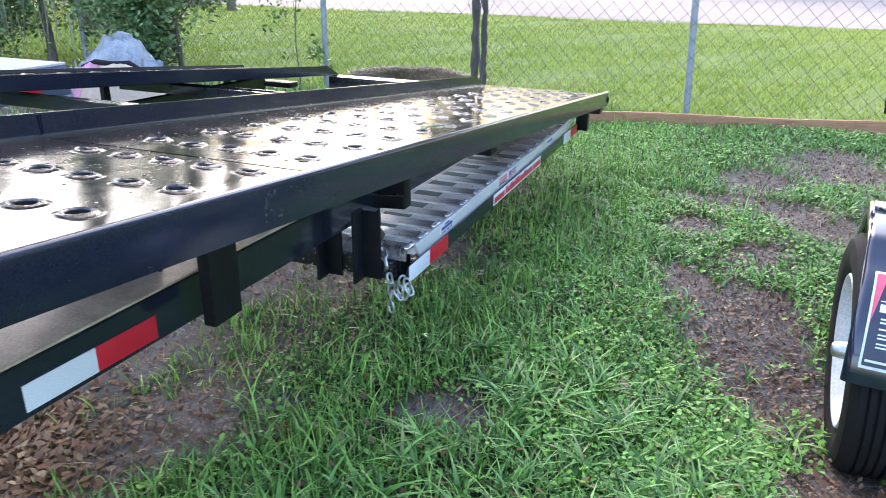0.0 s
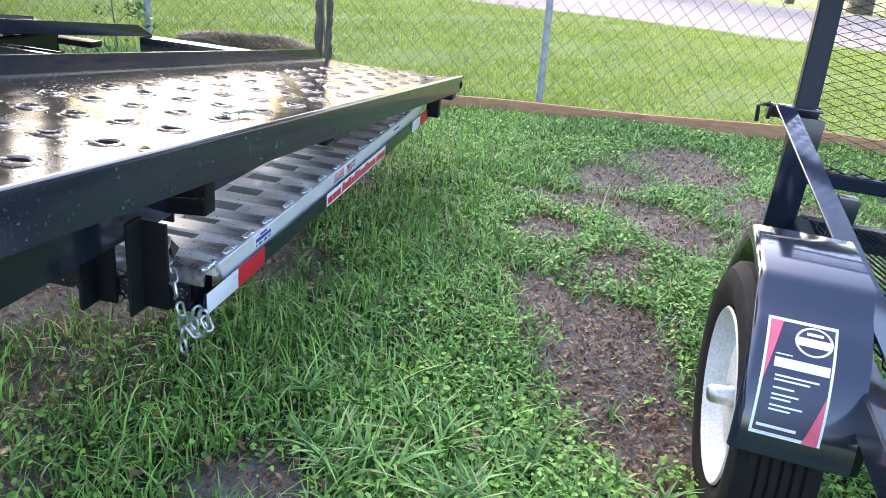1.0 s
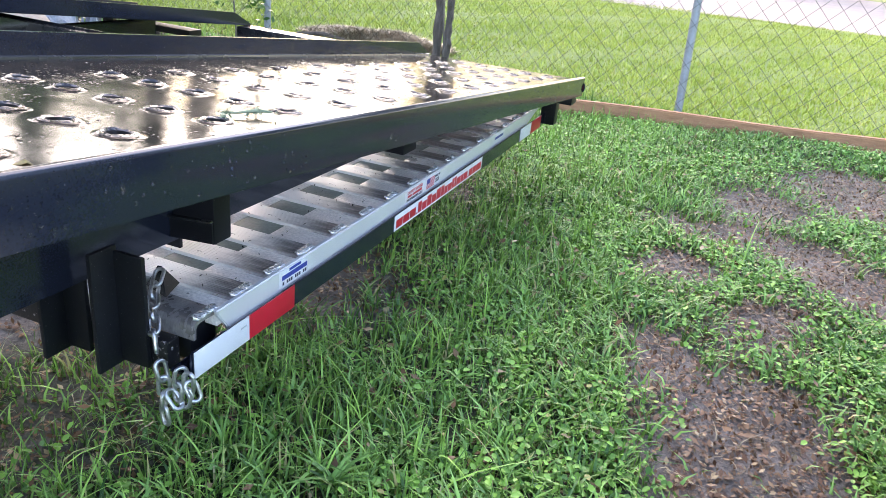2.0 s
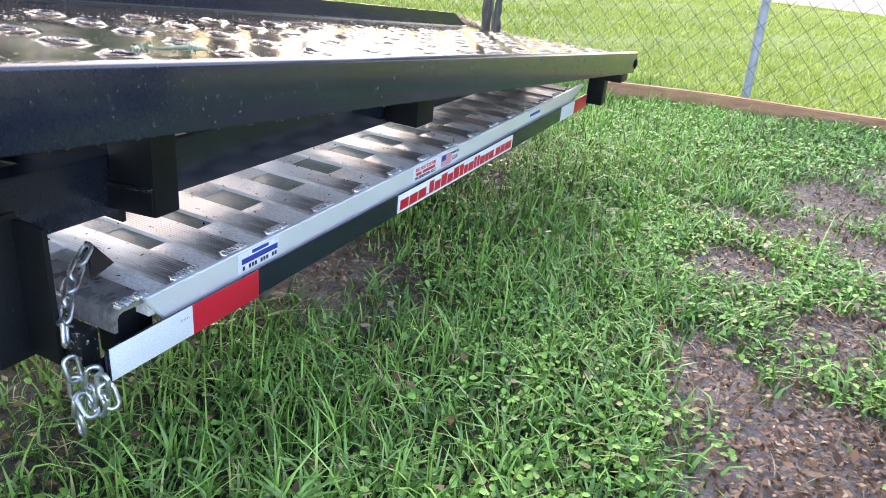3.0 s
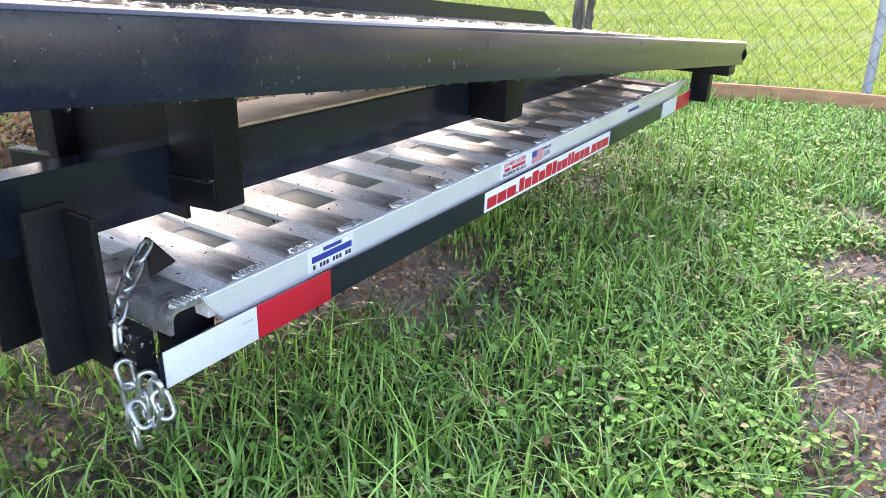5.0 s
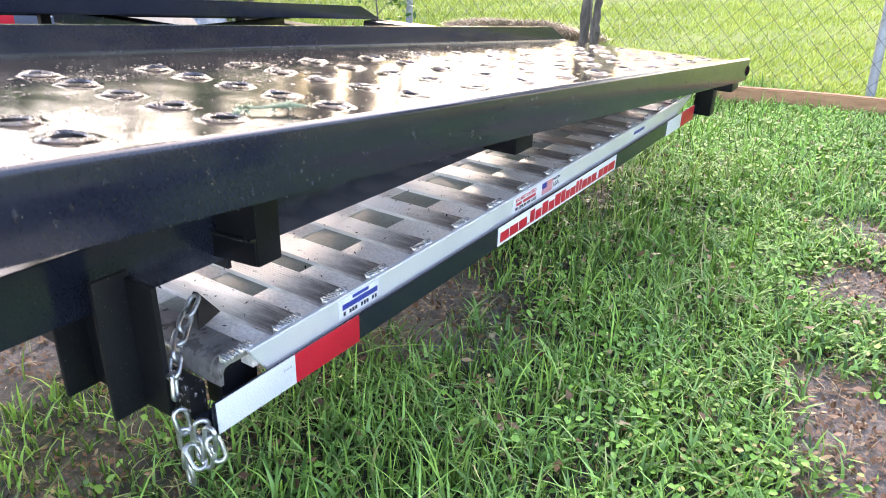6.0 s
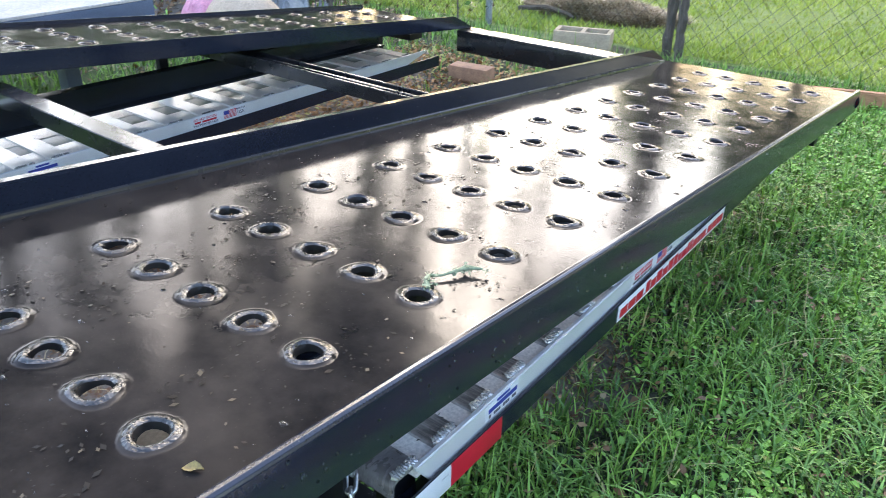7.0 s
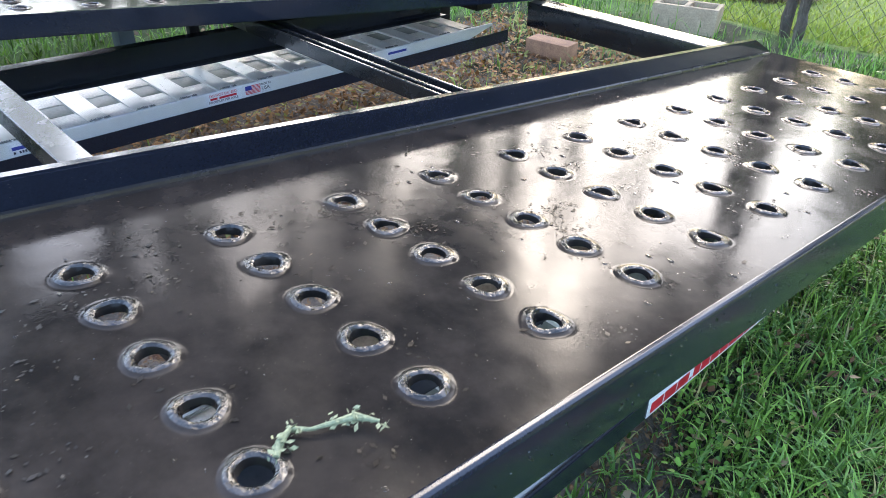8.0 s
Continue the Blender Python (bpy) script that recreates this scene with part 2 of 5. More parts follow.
RUBBER = surface("tyre_rubber", (0.013, 0.012, 0.012), (0.008, 0.0075, 0.0075), (0.7, 0.9), scale=14, grain=200, bump=0.3)
RIM_WHITE = surface("white_rim_paint", (0.74, 0.74, 0.71), (0.6, 0.6, 0.57), (0.35, 0.5), scale=9, grain=150, bump=0.03, spots=(0.12, 0.09, 0.06), spot_scale=50, spot_at=0.74)
RUBBER.node_tree.nodes["Principled BSDF"].inputs["Specular IOR Level"].default_value = 0.25
TIMBER = surface("weathered_brown_timber", (0.46, 0.235, 0.12), (0.28, 0.135, 0.065), (0.75, 0.9), scale=4, grain=60, bump=0.5, dist=0.004, stretch=(1, 12, 12))
OLD_WOOD = surface("grey_weathered_wood", (0.15, 0.12, 0.095), (0.05, 0.04, 0.033), (0.8, 0.95), scale=6, grain=50, bump=0.8, dist=0.01, stretch=(6, 6, 1))
BARK = surface("tree_bark", (0.20, 0.165, 0.13), (0.09, 0.075, 0.06), (0.85, 0.95), scale=3, grain=18, bump=1.0, dist=0.04, stretch=(3, 3, 0.6))
CONCRETE = surface("concrete_block", (0.46, 0.36, 0.24), (0.33, 0.25, 0.165), (0.85, 0.95), scale=9, grain=120, bump=0.5, dist=0.004)
BRICK = surface("fired_red_brick", (0.40, 0.225, 0.13), (0.24, 0.13, 0.08), (0.8, 0.95), scale=14, grain=120, bump=0.4, dist=0.003)
ROAD = surface("pale_sand_road", (0.32, 0.265, 0.24), (0.24, 0.20, 0.185), (0.9, 0.98), scale=0.7, grain=12, bump=0.3, dist=0.01)
TARP = surface("pale_blue_grey_tarp", (0.36, 0.375, 0.39), (0.16, 0.17, 0.185), (0.4, 0.55), scale=5, grain=60, bump=0.3, dist=0.004)
TAN = surface("tan_canvas", (0.56, 0.42, 0.30), (0.44, 0.32, 0.22), (0.75, 0.9), scale=6, grain=90, bump=0.3, dist=0.003)
PINK_CLOTH = surface("pink_cloth", (0.72, 0.35, 0.42), (0.55, 0.22, 0.30), (0.75, 0.9), scale=6, grain=90, bump=0.3, dist=0.003)
SLATE = surface("slate_blue_paint", (0.085, 0.11, 0.16), (0.055, 0.075, 0.11), (0.35, 0.5), scale=3, grain=150, bump=0.1)
WHITE_BOARD = surface("white_deck_board", (0.52, 0.48, 0.43), (0.40, 0.37, 0.33), (0.7, 0.85), scale=3, grain=80, bump=0.2)
HAY = surface("dry_cut_grass", (0.30, 0.25, 0.13), (0.17, 0.14, 0.07), (0.9, 0.98), scale=8, grain=60, bump=1.0, dist=0.03)
SPRIG = surface("pale_green_moss", (0.36, 0.40, 0.24), (0.17, 0.19, 0.11), (0.8, 0.9), scale=140, grain=200, bump=0.4)
DEAD_LEAF = blade_green("dead_leaves", (0.085, 0.042, 0.024), (0.22, 0.13, 0.075), (0.32, 0.24, 0.15), 0.1)
RUST_LEAF = blade_green("rust_brown_leaves", (0.13, 0.055, 0.025), (0.36, 0.20, 0.09), (0.30, 0.30, 0.10), 0.18, 0.6)
YELLOW_LEAF = surface("yellow_leaf", (0.30, 0.23, 0.055), (0.16, 0.11, 0.035), (0.4, 0.6), scale=160, grain=300, bump=0.2)
CRUMB = blade_green("dark_leaf_crumbs", (0.006, 0.005, 0.0045), (0.022, 0.016, 0.012), (0.11, 0.085, 0.06), 0.06, 0.3)
STRAW = blade_green("dry_stalks", (0.12, 0.08, 0.05), (0.25, 0.19, 0.12), (0.42, 0.36, 0.25), 0.1)
GRASS = blade_green("near_grass", (0.036, 0.086, 0.018), (0.315, 0.54, 0.12), (0.42, 0.38, 0.2), 0.03, 0.3)
CRAB = blade_green("crabgrass", (0.036, 0.094, 0.024), (0.25, 0.46, 0.125), (0.36, 0.34, 0.16), 0.02, 0.3)
WEED = blade_green("broadleaf_weed", (0.045, 0.13, 0.022), (0.255, 0.49, 0.092), (0.34, 0.32, 0.11), 0.02, 0.34)
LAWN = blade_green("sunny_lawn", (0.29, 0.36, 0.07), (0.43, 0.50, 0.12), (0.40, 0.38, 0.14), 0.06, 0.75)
LEAF = blade_green("tree_leaves", (0.03, 0.07, 0.018), (0.09, 0.17, 0.035), (0.16, 0.2, 0.05), 0.06)
LEAF_DARK = blade_green("bush_leaves", (0.05, 0.10, 0.04), (0.20, 0.30, 0.12), (0.26, 0.3, 0.14), 0.06)
MOSS = blade_green("hanging_moss", (0.12, 0.14, 0.09), (0.22, 0.24, 0.16), (0.3, 0.28, 0.18), 0.1)
SOIL = soil_ground()


# ---- builders ----
def finish(bm, name, material, smooth=None):
    me = bpy.data.meshes.new(name)
    bmesh.ops.recalc_face_normals(bm, faces=bm.faces)
    bm.to_mesh(me)
    bm.free()
    me.materials.append(material)
    if smooth is not None:
        me.shade_smooth()
        me.set_sharp_from_angle(angle=radians(smooth))
    return me


def part(name, bm, material, parent, label="", smooth=35):
    ob = new(name, finish(bm, name, material, smooth) if isinstance(bm, bmesh.types.BMesh) else bm)
    ob.parent = parent
    if label:
        ob["label"] = label
    return ob


def thing(name, label, category, at=(0, 0, 0), group="", kind=""):
    e = new(name)
    e.empty_display_size = 0.1
    e.matrix_world = pose(*at)
    return tagged(e, label, category, group, kind)


def boxes(*specs, bevel=0.004):
    """One mesh of bevelled boxes, each from two corners."""
    bm = bmesh.new()
    for lo, hi in specs:
        r = bmesh.ops.create_cube(bm, size=1.0)
        for v in r["verts"]:
            v.co = Vector([lo[i] + (v.co[i] + 0.5) * (hi[i] - lo[i]) for i in range(3)])
    if bevel:
        bmesh.ops.bevel(bm, geom=bm.edges[:], offset=bevel, segments=2, affect="EDGES", profile=0.6, clamp_overlap=True)
    return bm


def beam(a, b, w, h, up=(0, 0, 1), bevel=0.004, solid=None):
    """A bar of section w x h from a to b; solid: a list of (u, v) points that gives another section."""
    a, b = Vector(a), Vector(b)
    d = (b - a).normalized()
    s = d.cross(Vector(up)).normalized()
    u = s.cross(d)
    sec = solid or [(-w / 2, -h / 2), (w / 2, -h / 2), (w / 2, h / 2), (-w / 2, h / 2)]
    bm = bmesh.new()
    ends = [[bm.verts.new(p + s * x + u * y) for x, y in sec] for p in (a, b)]
    n = len(sec)
    for i in range(n):
        bm.faces.new((ends[0][i], ends[0][(i + 1) % n], ends[1][(i + 1) % n], ends[1][i]))
    bm.faces.new(ends[0][::-1])
    bm.faces.new(ends[1])
    if bevel:
        bmesh.ops.bevel(bm, geom=bm.edges[:], offset=bevel, segments=2, affect="EDGES", clamp_overlap=True)
    return bm


def channel(w, h, t):
    """Section of a C channel, open to +u."""
    return [(-w / 2, -h / 2), (w / 2, -h / 2), (w / 2, -h / 2 + t), (-w / 2 + t, -h / 2 + t), (-w / 2 + t, h / 2 - t), (w / 2, h / 2 - t), (w / 2, h / 2), (-w / 2, h / 2)]


def tube(points, radius, sides=8, closed=False, bm=None):
    """A round bar along points; radius may be a list."""
    bm = bm or bmesh.new()
    pts = [Vector(p) for p in points]
    n = len(pts)
    rad = radius if isinstance(radius, (list, tuple)) else [radius] * n
    rings, ref = [], Vector((0.31, 0.17, 0.93)).normalized()
    for i, p in enumerate(pts):
        d = (pts[(i + 1) % n] - pts[i - 1]) if closed else (pts[min(i + 1, n - 1)] - pts[max(i - 1, 0)])
        d.normalize()
        s = d.cross(ref)
        if s.length < 1e-3:
            s = d.cross(Vector((1, 0, 0)))
        s.normalize()
        u = s.cross(d)
        rings.append([bm.verts.new(p + rad[i] * (s * math.cos(k * math.tau / sides) + u * math.sin(k * math.tau / sides))) for k in range(sides)])
    for i in range(n if closed else n - 1):
        a, b = rings[i], rings[(i + 1) % n]
        for k in range(sides):
            bm.faces.new((a[k], a[(k + 1) % sides], b[(k + 1) % sides], b[k]))
    if not closed:
        bm.faces.new(rings[0][::-1])
        bm.faces.new(rings[-1])
    return bm


def lathe(profile, centre, axis, segments=40, bm=None):
    """Turns (radius, along) pairs about an axis through centre."""
    bm = bm or bmesh.new()
    ax = Vector(axis).normalized()
    s = ax.orthogonal().normalized()
    u = ax.cross(s)
    c = Vector(centre)
    rings = [[bm.verts.new(c + ax * z + r * (s * math.cos(k * math.tau / segments) + u * math.sin(k * math.tau / segments))) for k in range(segments)] for r, z in profile]
    for a, b in zip(rings, rings[1:]):
        for k in range(segments):
            bm.faces.new((a[k], a[(k + 1) % segments], b[(k + 1) % segments], b[k]))
    return bm


def from_arrays(name, verts, faces, material):
    """A mesh from numpy arrays: verts n x 3, faces m x k (all of k corners)."""
    me = bpy.data.meshes.new(name)
    k = faces.shape[1]
    me.vertices.add(len(verts))
    me.vertices.foreach_set("co", verts.astype(np.float32).ravel())
    me.loops.add(faces.size)
    me.loops.foreach_set("vertex_index", faces.astype(np.int32).ravel())
    me.polygons.add(len(faces))
    me.polygons.foreach_set("loop_start", np.arange(0, faces.size, k, dtype=np.int32))
    me.update(calc_edges=True)
    me.materials.append(material)
    return me


def blades(rng, x, y, z, height, width, lean, segments=3):
    """Bent, tapering grass blades at the given feet."""
    n = len(x)
    a = rng.uniform(0, math.tau, n)
    side = np.stack([np.cos(a), np.sin(a), np.zeros(n)], 1)
    b = a + math.pi / 2 + rng.normal(0, 0.5, n)
    out = np.stack([np.cos(b), np.sin(b), np.zeros(n)], 1)
    foot = np.stack([x, y, z], 1)
    rows = []
    for i in range(segments + 1):
        f = i / segments
        spine = foot + np.array([0, 0, 1.0]) * (height * (f - 0.35 * f * f * np.clip(lean, 0, 1.6)))[:, None] + out * (height * lean * f * f * 0.75)[:, None]
        w = width * (1.0 - f ** 1.6) * 0.5 + 0.0002
        rows.append(spine - side * w[:, None])
        rows.append(spine + side * w[:, None])
    v = np.stack(rows, 1).reshape(-1, 3)
    base = np.arange(n)[:, None] * (2 * segments + 2)
    quads = np.array([[2 * i, 2 * i + 1, 2 * i + 3, 2 * i + 2] for i in range(segments)])
    return v, (base[:, None, :] + quads[None]).reshape(-1, 4)


def leaves(rng, centre, size, up=0.5):
    """Folded leaves of four corners at the given places."""
    n = len(centre)
    d = rng.normal(0, 1, (n, 3))
    d[:, 2] *= 0.6
    d /= np.linalg.norm(d, axis=1)[:, None]
    nrm = rng.normal(0, 1, (n, 3))
    nrm[:, 2] += up * 3
    s = np.cross(d, nrm)
    s /= np.linalg.norm(s, axis=1)[:, None] + 1e-9
    sz = (size * rng.uniform(0.6, 1.3, n))[:, None]
    v = np.stack([centre - d * sz * 0.5, centre + s * sz * 0.27, centre + d * sz * 0.55, centre - s * sz * 0.27], 1).reshape(-1, 3)
    return v, np.arange(4 * n).reshape(-1, 4)


def round_leaves(rng, centre, size):
    """Small oval leaves of six corners, nearly level, cupped along the midrib."""
    n = len(centre)
    a = rng.uniform(0, math.tau, n)
    tilt = rng.normal(0, 0.38, n)
    d = np.stack([np.cos(a) * np.cos(tilt), np.sin(a) * np.cos(tilt), np.sin(tilt)], 1)
    s = np.stack([-np.sin(a), np.cos(a), rng.normal(0, 0.28, n)], 1)
    up = np.array([0, 0, 1.0])
    sz = (size * rng.uniform(0.55, 1.35, n))[:, None]
    v = np.stack([centre - d * sz * 0.5, centre - d * sz * 0.16 + s * sz * 0.36 + up * sz * 0.1, centre + d * sz * 0.28 + s * sz * 0.3 + up * sz * 0.08,
                  centre + d * sz * 0.52 - up * sz * 0.06, centre + d * sz * 0.28 - s * sz * 0.3 + up * sz * 0.08, centre - d * sz * 0.16 - s * sz * 0.36 + up * sz * 0.1], 1).reshape(-1, 3)
    b = np.arange(n)[:, None] * 6
    return v, np.concatenate([b + np.array([[0, 1, 2, 3]]), b + np.array([[0, 3, 4, 5]])], 1).reshape(-1, 4)


def bar_writing(bm, origin, right, up, rows, depth=0.0006):
    """Plain bars: rows of (x0, x1, y0, y1) on a plane."""
    o, r, u = Vector(origin), Vector(right).normalized(), Vector(up).normalized()
    n = r.cross(u).normalized()
    for x0, x1, y0, y1 in rows:
        low = [bm.verts.new(o + r * x + u * y) for x, y in ((x0, y0), (x1, y0), (x1, y1), (x0, y1))]
        top = [bm.verts.new(v.co + n * depth) for v in low]
        bm.faces.new(top)
        for i in range(4):
            bm.faces.new((low[i], low[(i + 1) % 4], top[(i + 1) % 4], top[i]))
    return bm


def lettering(text, size, material, matrix, parent, name="lettering"):
    cu = bpy.data.curves.new(name, "FONT")
    cu.body, cu.size, cu.extrude, cu.align_x, cu.align_y = text, size, 0.0004, "CENTER", "CENTER"
    tmp = bpy.data.objects.new(name, cu)
    scene.collection.objects.link(tmp)
    bpy.context.view_layer.update()
    me = bpy.data.meshes.new_from_object(tmp.evaluated_get(bpy.context.evaluated_depsgraph_get()))
    bpy.data.objects.remove(tmp)
    me.transform(matrix)
    me.materials.clear()
    me.materials.append(material)
    return part(name, me, material, parent)


# ---- ground, lawn, road, fence ----
BARE = [(1.0, 3.0, 0.27, 0.5), (1.45, 5.45, 0.45, 0.55), (0.82, 4.55, 0.28, 0.16), (-0.46, 1.80, 0.24, 0.45), (-0.27, 3.25, 0.22, 0.30), (0.20, 2.15, 0.13, 0.09),
        (0.75, 4.05, 0.2, 0.2), (-1.3, 3.7, 0.85, 2.3), (-2.0, 3.0, 0.6, 2.0), (1.0, 3.75, 0.16, 0.3), (0.98, 5.0, 0.22, 0.3), (1.25, 4.3, 0.3, 0.3), (1.9, 4.6, 0.5, 0.5), (-0.75, 1.2, 0.4, 0.5), (0.72, 3.35, 0.12, 0.2), (-1.2, 4.6, 0.6, 0.9), (-6.2, 5.6, 2.3, 1.7), (-2.45, 4.3, 0.6, 1.3), (1.22, 2.1, 0.2, 0.36)]
FENCE_Y = 6.75


def ground_z(x, y):
    return 0.012 * np.sin(1.7 * x + 0.6) * np.sin(1.3 * y) + 0.008 * np.sin(4.1 * x - 2.3 * y) - 0.085 * np.exp(-((x - 1.24) ** 2 + (y - 2.6) ** 2) / 0.16) + 0.055 * np.exp(-((y - 6.5) / 0.42) ** 2) / (1 + np.exp(-5.0 * (x - 0.9)))


def cover(x, y):
    """How densely grass grows, 0 to 1."""
    c = np.ones_like(x)
    wob = 0.25 * np.sin(9 * x + 3 * y) + 0.2 * np.sin(-7 * x + 11 * y + 1) + 0.12 * np.sin(23 * x + 17 * y)
    for bx, by, rx, ry in BARE:
        d = np.sqrt(((x - bx) / rx) ** 2 + ((y - by) / ry) ** 2) + wob * 0.6
        c = np.minimum(c, np.clip((d - 0.45) / 0.95, 0.04, 1))
    patchy = 0.5 + 0.5 * np.sin(2.9 * x + 1.3 * np.sin(2.3 * y)) * np.sin(3.3 * y + 1.7 * np.sin(1.9 * x))
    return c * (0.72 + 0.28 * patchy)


def build_ground():
    xs = np.concatenate([[-900, -120, -40, -16], np.arange(-8, 6.01, 0.06), [12, 40, 120, 900]])
    ys = np.concatenate([[-900, -120, -30, -8], np.arange(-2, 17.31, 0.08), [40, 120, 900]])
    gx, gy = np.meshgrid(xs, ys, indexing="ij")
    near = (np.abs(gx + 1) < 7.2) & (gy > -2.1) & (gy < 17.4)
    gz = np.where(near, ground_z(gx, gy), 0.0)
    v = np.stack([gx, gy, gz], -1).reshape(-1, 3)
    i, j = np.meshgrid(np.arange(len(xs) - 1), np.arange(len(ys) - 1), indexing="ij")
    q = (i * len(ys) + j).ravel()
    f = np.stack([q, q + len(ys), q + len(ys) + 1, q + 1], 1)
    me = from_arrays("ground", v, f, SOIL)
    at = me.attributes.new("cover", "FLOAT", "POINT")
    # away from the dense blades, cover above 1 picks a lighter ground green
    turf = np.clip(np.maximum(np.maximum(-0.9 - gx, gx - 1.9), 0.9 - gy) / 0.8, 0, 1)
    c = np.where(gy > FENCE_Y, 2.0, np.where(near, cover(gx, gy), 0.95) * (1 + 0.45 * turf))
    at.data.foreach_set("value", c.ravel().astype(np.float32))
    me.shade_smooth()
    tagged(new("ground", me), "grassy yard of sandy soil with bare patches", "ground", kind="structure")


build_ground()


def build_road():
    xs = np.linspace(-80, 80, 161)
    ys = np.array([17.3, 17.6, 18.5, 22, 28, 34, 38.0])
    gx, gy = np.meshgrid(xs, ys, indexing="ij")
    gy = gy + np.where(gy < 17.4, 0.25 * np.sin(gx * 0.9) + 0.12 * np.sin(gx * 2.7), 0)
    v = np.stack([gx, gy, np.where(gy < 17.9, 0.014, 0.03)], -1).reshape(-1, 3)
    i, j = np.meshgrid(np.arange(len(xs) - 1), np.arange(len(ys) - 1), indexing="ij")
    q = (i * len(ys) + j).ravel()
    me = from_arrays("road", v, np.stack([q, q + len(ys), q + len(ys) + 1, q + 1], 1), ROAD)
    tagged(new("road", me), "pale sandy road beyond the lawn", "road", kind="structure")


build_road()


def build_fence():
    f = thing("chain_link_fence", "grey chain-link fence on round metal posts", "fence", kind="structure")
    for px in (-9.0, -5.95, -2.9, 0.43, 3.5, 6.55):
        tip = px - (0.085 if px == 0.43 else 0.0)
        bm = tube([(px, FENCE_Y, -0.05), (tip, FENCE_Y, 1.86)], 0.027, 14)
        lathe([(0.0, 0.03), (0.018, 0.022), (0.027, 0.0), (0.027, -0.03)], (tip, FENCE_Y, 1.87), (0, 0, 1), 14, bm)
        part("post", bm, POST_GREY, f)
    part("top_rail", tube([(-9, FENCE_Y, 1.8), (6.55, FENCE_Y, 1.8)], 0.017, 10), POST_GREY, f)
    bm = bmesh.new()
    step, low, high = 0.128, 0.03, 1.78
    for k in range(-16, 140):
        for s in (1, -1):
            x0 = -9.0 + k * step
            pts = [(x0 + s * (z - low) * 0.98 + 0.004 * math.sin(z * 30 + k), FENCE_Y - 0.028 + s * 0.0016, z) for z in np.linspace(low, high, 5)]
            if -9.2 < pts[0][0] < 6.7 or -9.2 < pts[-1][0] < 6.7:
                tube(pts, 0.0014, 4, bm=bm)
    part("wire_mesh", bm, WIRE, f, "woven diamond wire mesh")
    # old split wooden post in the same line
    w = thing("wooden_fence_post", "split grey weathered wooden post beside the fence", "post", (-1.36, FENCE_Y + 0.02, 0))
    rnd = random.Random(6)
    for dx, r, h in ((-0.04, 0.036, 1.95), (0.042, 0.03, 1.25)):
        pts = [(dx + rnd.uniform(-0.007, 0.007), rnd.uniform(-0.006, 0.006), -0.05 + h * i / 26) for i in range(27)]
        part("split_timber", tube(pts, [r * rnd.uniform(0.8, 1.2) * (1 - 0.006 * i) for i in range(27)], 8), OLD_WOOD, w, "", None)
    # timber along the foot of the fence
    for (xa, ya, za), (xb, yb, zb) in (((-0.31, 6.17, 0.035), (2.32, 6.64, 0.078)), ((2.335, 6.645, 0.07), (5.8, 6.68, 0.07))):
        bm = beam((xa, ya, za + 0.012), (xb, yb, zb + 0.012), 0.05, 0.115, bevel=0.007)
        bmesh.ops.subdivide_edges(bm, edges=[e for e in bm.edges if e.calc_length() > 2], cuts=24)
        for v in bm.verts:
            v.co += Vector((0, 0.005 * math.sin(v.co.x * 5), 0.006 * math.sin(v.co.x * 3.1 + 1)))
        tagged(new("timber_border", finish(bm, "timber_border", TIMBER, 35)), "long weathered brown timber lying along the fence foot", "timber", "timbers along the fence")


build_fence()
# ---- car hauler trailer ----
SLOPE, DECK0 = -0.102, 0.969
MID = -1.085            # middle of the trailer
OUT, LIP = 0.138, -0.585  # outer edge and inner lip of one runway
HOLE_X = [0.017 - 0.099 * i for i in range(5)]
SEAM = 1.70


def deck_z(y):
    return DECK0 + SLOPE * y


def flip(side, x):
    return x if side > 0 else 2 * MID - x


